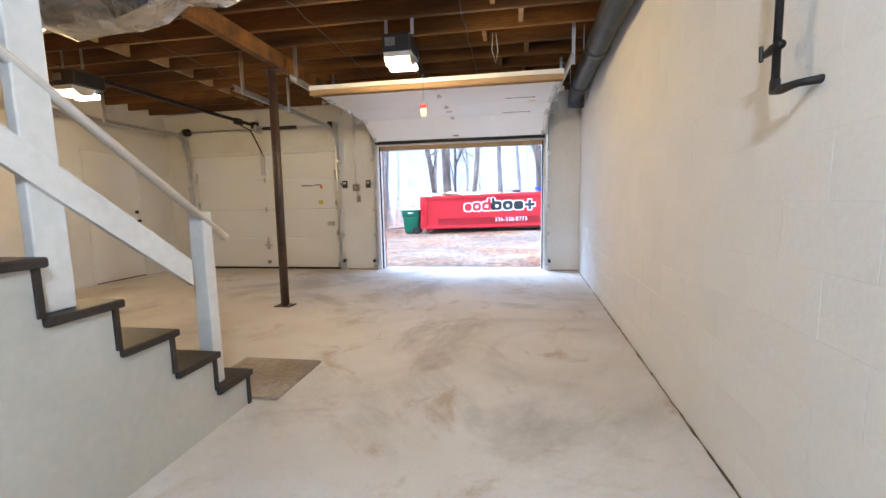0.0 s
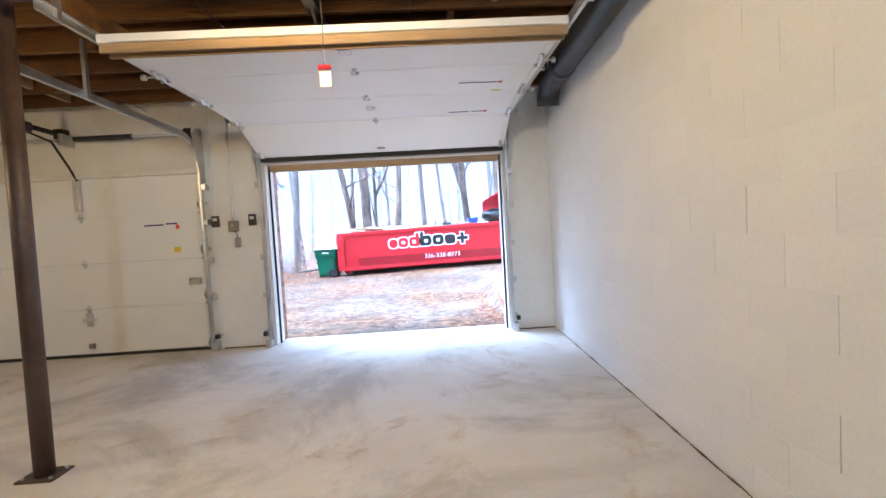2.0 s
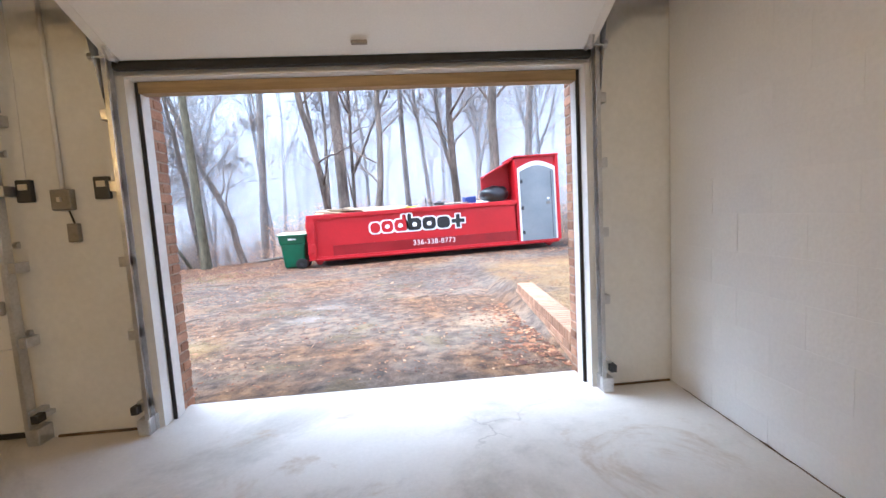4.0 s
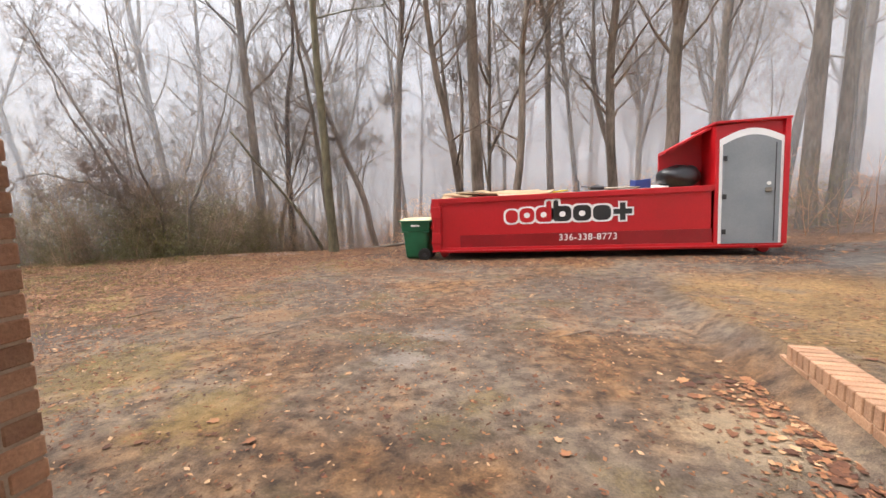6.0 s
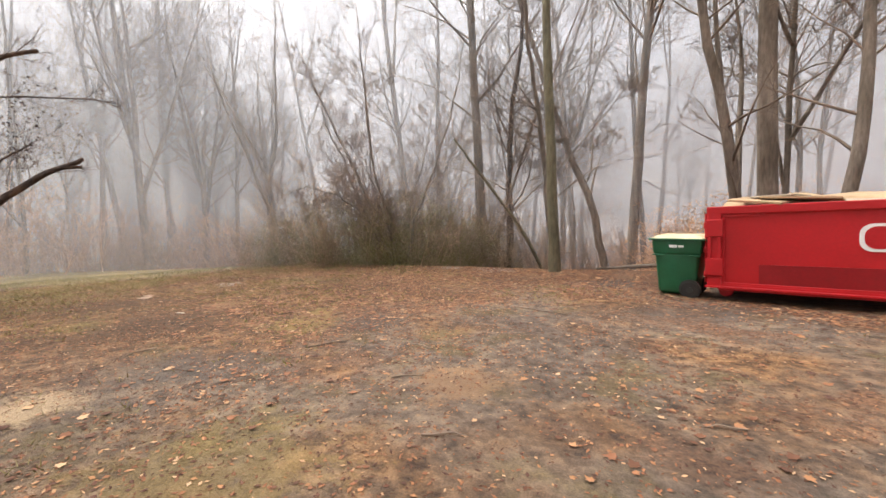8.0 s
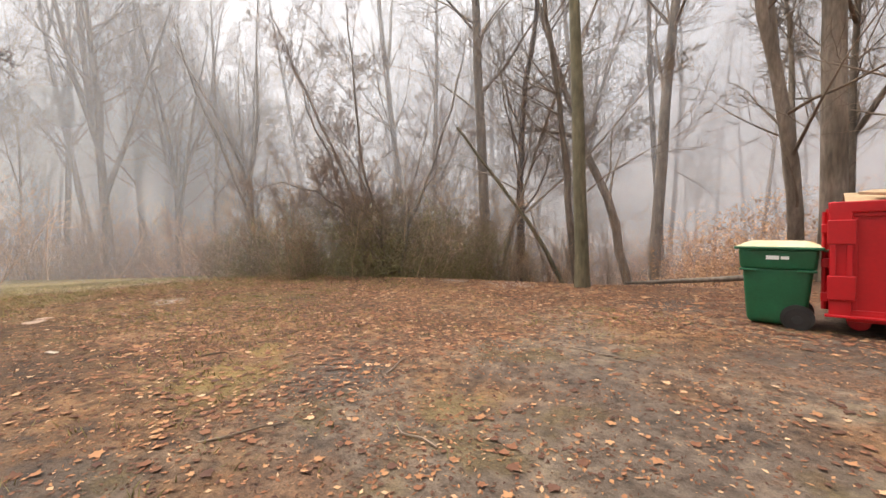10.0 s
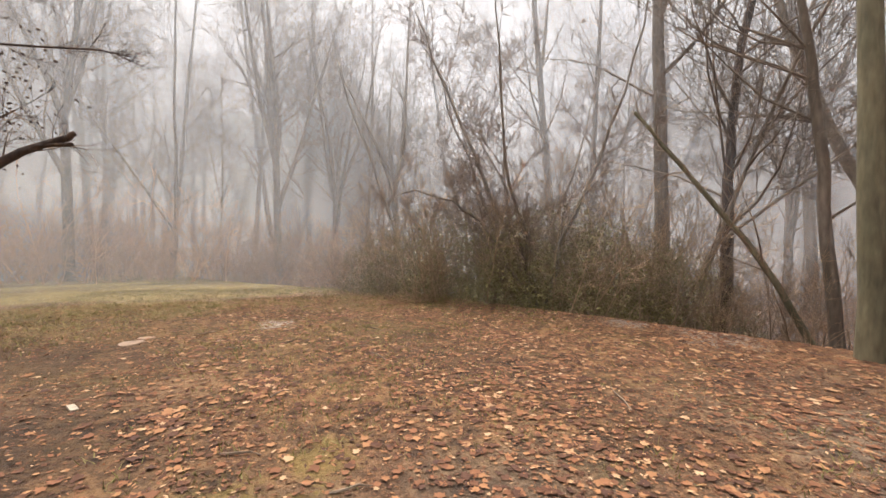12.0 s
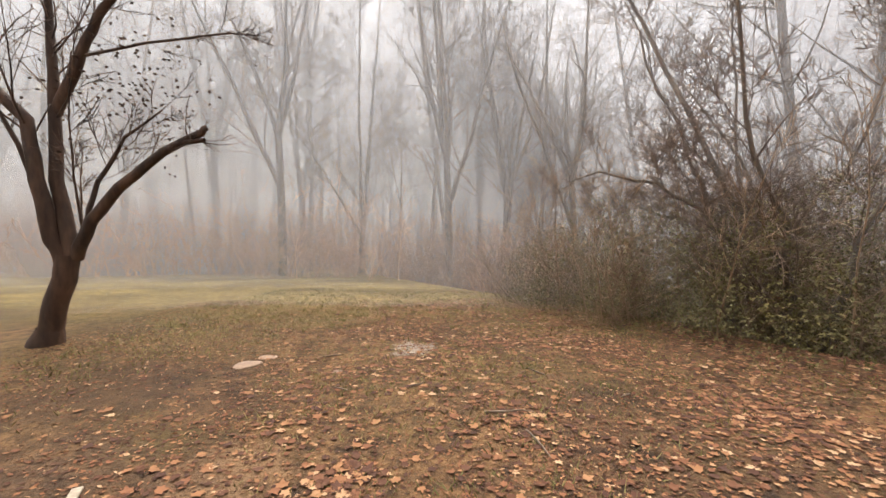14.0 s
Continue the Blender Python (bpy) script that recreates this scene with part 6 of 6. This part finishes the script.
# ---- fog banks between the trees ----
def fog_material(name, density, fade=False):
    m = bpy.data.materials.new(name)
    m.use_nodes = True
    n, l = m.node_tree.nodes, m.node_tree.links
    n.remove(n["Principled BSDF"])
    pos = n.new("ShaderNodeNewGeometry").outputs["Position"]
    nz = n.new("ShaderNodeTexNoise")
    nz.inputs["Scale"].default_value, nz.inputs["Detail"].default_value = 0.09, 3
    l.new(pos, nz.inputs["Vector"])
    mr = n.new("ShaderNodeMapRange")
    mr.inputs["From Min"].default_value, mr.inputs["From Max"].default_value = 0.3, 0.7
    mr.inputs["To Min"].default_value, mr.inputs["To Max"].default_value = density * 0.75, density * 1.25
    l.new(nz.outputs["Fac"], mr.inputs["Value"])
    hz = n.new("ShaderNodeSeparateXYZ")
    l.new(pos, hz.inputs[0])
    thin, less = n.new("ShaderNodeMapRange"), n.new("ShaderNodeMath")
    thin.interpolation_type, less.operation = "SMOOTHSTEP", "MULTIPLY"
    thin.inputs["From Min"].default_value, thin.inputs["From Max"].default_value = 3.0, 15.0
    thin.inputs["To Min"].default_value, thin.inputs["To Max"].default_value = 1.0, 0.85
    l.new(hz.outputs["Z"], thin.inputs["Value"])
    l.new(mr.outputs[0], less.inputs[0])
    l.new(thin.outputs[0], less.inputs[1])
    fac = less.outputs[0]
    if fade:
        sep = n.new("ShaderNodeSeparateXYZ")
        l.new(pos, sep.inputs[0])
        for axis, lo, hi in (("X", -5.6, -9.5), ("Y", 3.0, 8.0)):
            st, mu = n.new("ShaderNodeMapRange"), n.new("ShaderNodeMath")
            st.interpolation_type, mu.operation = "SMOOTHSTEP", "MULTIPLY"
            st.inputs["From Min"].default_value, st.inputs["From Max"].default_value = lo, hi
            l.new(sep.outputs[axis], st.inputs["Value"])
            l.new(fac, mu.inputs[0])
            l.new(st.outputs[0], mu.inputs[1])
            fac = mu.outputs[0]
    dif, tra, see = n.new("ShaderNodeBsdfDiffuse"), n.new("ShaderNodeBsdfTranslucent"), n.new("ShaderNodeBsdfTransparent")
    for s in (dif, tra):
        s.inputs["Color"].default_value = (0.89, 0.935, 0.99, 1)
    both, mix = n.new("ShaderNodeMixShader"), n.new("ShaderNodeMixShader")
    l.new(dif.outputs[0], both.inputs[1])
    l.new(tra.outputs[0], both.inputs[2])
    l.new(fac, mix.inputs["Fac"])
    l.new(see.outputs[0], mix.inputs[1])
    l.new(both.outputs[0], mix.inputs[2])
    l.new(mix.outputs[0], n["Material Output"].inputs["Surface"])
    return m


for radius, density in ((14.6, 0.14), (18.5, 0.20), (24.0, 0.26), (32.0, 0.40), (46.0, 0.72)):
    bm = bmesh.new()
    lo, hi = [], []
    for k in range(96):
        a = 2 * math.pi * k / 96
        rad_ = radius * (1 + 0.03 * math.sin(3 * a + radius))
        lo.append(bm.verts.new((-5 + rad_ * math.cos(a), 11 + rad_ * math.sin(a), -4)))
        hi.append(bm.verts.new((-5 + rad_ * math.cos(a), 11 + rad_ * math.sin(a), 3 + radius * 0.75)))
    for k in range(96):
        j = (k + 1) % 96
        bm.faces.new((lo[k], lo[j], hi[j], hi[k]))
    tagged(mesh_ob("fog_bank", bm, fog_material("fog", density), True), "pale drifting fog hanging between the trees", "fog", "", "stuff")

bm = bmesh.new()
lo, hi = [], []
for k in range(49):
    a = radians(93 + 132 * k / 48)
    lo.append(bm.verts.new((-5 + 9.7 * math.cos(a), 11 + 9.7 * math.sin(a), -3)))
    hi.append(bm.verts.new((-5 + 9.7 * math.cos(a), 11 + 9.7 * math.sin(a), 13)))
for k in range(48):
    bm.faces.new((lo[k], lo[k + 1], hi[k + 1], hi[k]))
tagged(mesh_ob("fog_bank", bm, fog_material("thin_fog", 0.11, True), True), "thin fog drifting in front of the thicket", "fog", "", "stuff")

# ---- sticks, stones and scraps on the ground ----
rg = random.Random(61)
for k in range(26):
    x, y = rg.uniform(-12, -0.5), rg.uniform(8.6, 15)
    L = rg.uniform(0.12, 0.5)
    t = thing("fallen_stick", x, y, ground_z(x, y) + 0.008, "thin brown fallen stick lying on the dirt", "stick", "fallen sticks", rz=rg.uniform(0, 360))
    part("bark", tubes((((-L / 2, 0, 0), (-L / 6, rg.uniform(-0.02, 0.02), 0.008), (L / 5, rg.uniform(-0.03, 0.03), 0.01), (L / 2, rg.uniform(-0.04, 0.04), 0.0)), (0.007, 0.008, 0.006, 0.003)), sides=5), TWIG, t)
log = thing("fallen_log", -5.3, 20.6, ground_z(-5.3, 20.6) - 0.02, "grey fallen log and branch lying at the wood's edge", "log")
part("trunk", tubes((((-1.9, -0.3, 0.0), (-1.0, -0.1, 0.1), (0.0, 0.0, 0.22), (0.7, 0.1, 0.32)), (0.03, 0.05, 0.06, 0.07)), sides=8), BARK, log, smooth=True)
part("stump", tubes((((0.7, 0.1, -0.3), (0.72, 0.1, 0.2), (0.75, 0.12, 0.5)), (0.24, 0.2, 0.17)), sides=12), BARK, log, smooth=True)
for x, y, s in ((-9.0, 10.12, 0.07),):
    t = thing("wood_chip", x, y, ground_z(x, y), "pale split wood chip lying on the leaves", "wood chip", rz=25)
    part("chip", boxes((-s, s, -s * 0.35, s * 0.35, 0.003, 0.016), bevel=0.004), SLAB, t)
STONE = surf("pale_stone", (0.24, 0.165, 0.115), (0.36, 0.25, 0.18), 6, 0.85, 0.3, 40, grain=0.2)
for x, y, s in ((-11.1, 10.05, 0.13), (-11.35, 10.15, 0.10), (-10.9, 11.0, 0.07), (-3.1, 9.3, 0.05)):
    t = thing("flat_stone", x, y, ground_z(x, y) - 0.01, "flat pale pinkish stone half sunk in the dirt", "stone", "flat stones")
    bm = bmesh.new()
    bmesh.ops.create_icosphere(bm, subdivisions=3, radius=s)
    for vv in bm.verts:
        vv.co *= 1 + 0.55 * noise.noise(vv.co * 6 + Vector((x, y, 0)))
        vv.co.z *= 0.22
    part("rock", bm, STONE, t, smooth=True)


# ---- outer brickwork, pieces last ----
structure("wall_core", boxes((LEFT - 0.3, LDOOR0, 7.2, 7.32, 0, DECK), (LDOOR1, OPEN0 - 0.10, 7.2, 7.32, 0, DECK), (OPEN1 + 0.10, RIGHT + 0.25, 7.2, 7.32, 0, DECK), (LDOOR0, LDOOR1, 7.2, 7.32, HEAD, DECK), (OPEN0 - 0.10, OPEN1 + 0.10, 7.2, 7.32, HEAD + 0.05, DECK)), MORTAR, "mortar backing of the brick facing", "wall")
for nm, x0, x1 in (("left", OPEN0, OPEN0 + 0.022), ("right", OPEN1 - 0.022, OPEN1)):
    structure("trim_" + nm, boxes((x0, x1, 7.165, 7.25, 0, HEAD), bevel=0.003), TRIM, "white painted door stop of the opening", "trim")
    # black strip put in for the dark gap next to the white stop
    structure("seal_" + nm, boxes((x0, x1, 7.15, 7.163, 0, HEAD), bevel=0.002), RUBBER, "thin black strip drawn for the dark gap along the opening", "trim")
structure("trim_head", boxes((OPEN0 + 0.024, OPEN1 - 0.024, 7.14, 7.22, HEAD - 0.07, HEAD - 0.001), bevel=0.003), LUMBER, "tan wooden head of the opening", "trim")
facing = tagged(mesh_ob("wall_brick_facing", boxes((OPEN0 - 0.30, OPEN0 - 0.006, 7.23, OUTER - 0.008, -0.05, DECK), (OPEN1 + 0.006, OPEN1 + 0.30, 7.23, OUTER - 0.008, -0.05, DECK)), MORTAR), "brown-red brick facing beside the opening", "wall", "", "structure")
brick_mesh = {}


def piece(name, parent, key, size, m, mat_, bevel=0.004):
    if key not in brick_mesh:
        w_, d_, h_ = size
        b_ = boxes((-w_ / 2, w_ / 2, -d_ / 2, d_ / 2, -h_ / 2, h_ / 2))
        bmesh.ops.bevel(b_, geom=b_.edges[:], offset=bevel, segments=1, affect="EDGES")
        me = bpy.data.meshes.new(name)
        b_.to_mesh(me)
        b_.free()
        me.materials.append(mat_)
        brick_mesh[key] = me
    o = new(name, brick_mesh[key])
    o.parent, o.matrix_basis = parent, m
    return o


rng = random.Random(12)
for k in range(44):
    z = -0.02 + 0.068 * k + 0.029
    for sx, edge in ((-1, OPEN0), (1, OPEN1)):
        if k % 2:
            piece("brick", facing, "header", (0.09, 0.195, 0.057), pose(edge + sx * 0.045 + rng.uniform(-0.002, 0.002), OUTER - 0.0975, z, 0, 0, rng.uniform(-0.6, 0.6)), BRICK)
            piece("brick", facing, "stretcher", (0.195, 0.09, 0.057), pose(edge + sx * 0.198, OUTER - 0.045, z, 0, 0, rng.uniform(-0.6, 0.6)), BRICK)
        else:
            piece("brick", facing, "stretcher", (0.195, 0.09, 0.057), pose(edge + sx * 0.0975 + rng.uniform(-0.002, 0.002), OUTER - 0.045, z, 0, 0, rng.uniform(-0.6, 0.6)), BRICK)
            piece("brick", facing, "half", (0.195, 0.095, 0.057), pose(edge + sx * 0.0975 + rng.uniform(-0.002, 0.002), OUTER - 0.148, z, 0, 0, rng.uniform(-0.6, 0.6)), BRICK)

# brick edging beside the drive
edging = thing("brick_edging", 0.45, 7.5, -0.03, "low brown brick edging wall along the lawn", "edging wall", "", "structure", rz=-4.5)
part("mortar_bed", boxes((0.012, 0.215, 0.02, 2.40, -0.1, 0.245)), MORTAR, edging)
for k in range(32):
    piece("brick", edging, "rowlock", (0.215, 0.064, 0.10), pose(0.11, 0.045 + 0.0748 * k, 0.205, rng.uniform(-1, 1), 0, rng.uniform(-1, 1)), TANBRICK, 0.005)
for row in range(2):
    for k in range(12):
        piece("brick", edging, "edge_stretcher", (0.09, 0.19, 0.064), pose(0.047, 0.10 + 0.2 * k + (0.1 if row else 0.0), 0.045 + 0.075 * row, 0, 0, rng.uniform(-0.8, 0.8)), TANBRICK, 0.004)
for row in range(2):
    piece("brick", edging, "end_brick", (0.20, 0.09, 0.064), pose(0.11, 2.37, 0.045 + 0.075 * row), TANBRICK, 0.004)

# painted blocks of the long wall
wall = tagged(new("wall_right"), "long white painted concrete block wall", "wall", "", "structure")
wall.matrix_basis = pose(RIGHT, FRONT, 0, 0, 0, SKEW) @ pose(0, -FRONT, 0)
for row in range(15):
    z = -0.05 + 0.2 * row + 0.1
    y = 7.05 - (0.195 if row % 2 else 0.395)
    if row % 2:
        piece("block", wall, "half_block", (0.02, 0.19, 0.2), pose(0.002, 6.955, z), BLOCK, 0.0008)
        y = 6.86 - 0.1985
    else:
        y = 7.05 - 0.1985
    while y > BACK + 0.2:
        key = "short_block" if rng.random() < 0.3 else "block"
        w_ = 0.397 if key == "short_block" else 0.4
        piece("block", wall, key, (0.02, w_, 0.2), pose(0.002 + rng.uniform(-0.0005, 0.0005), y, z), BLOCK, 0.0008)
        y -= 0.4
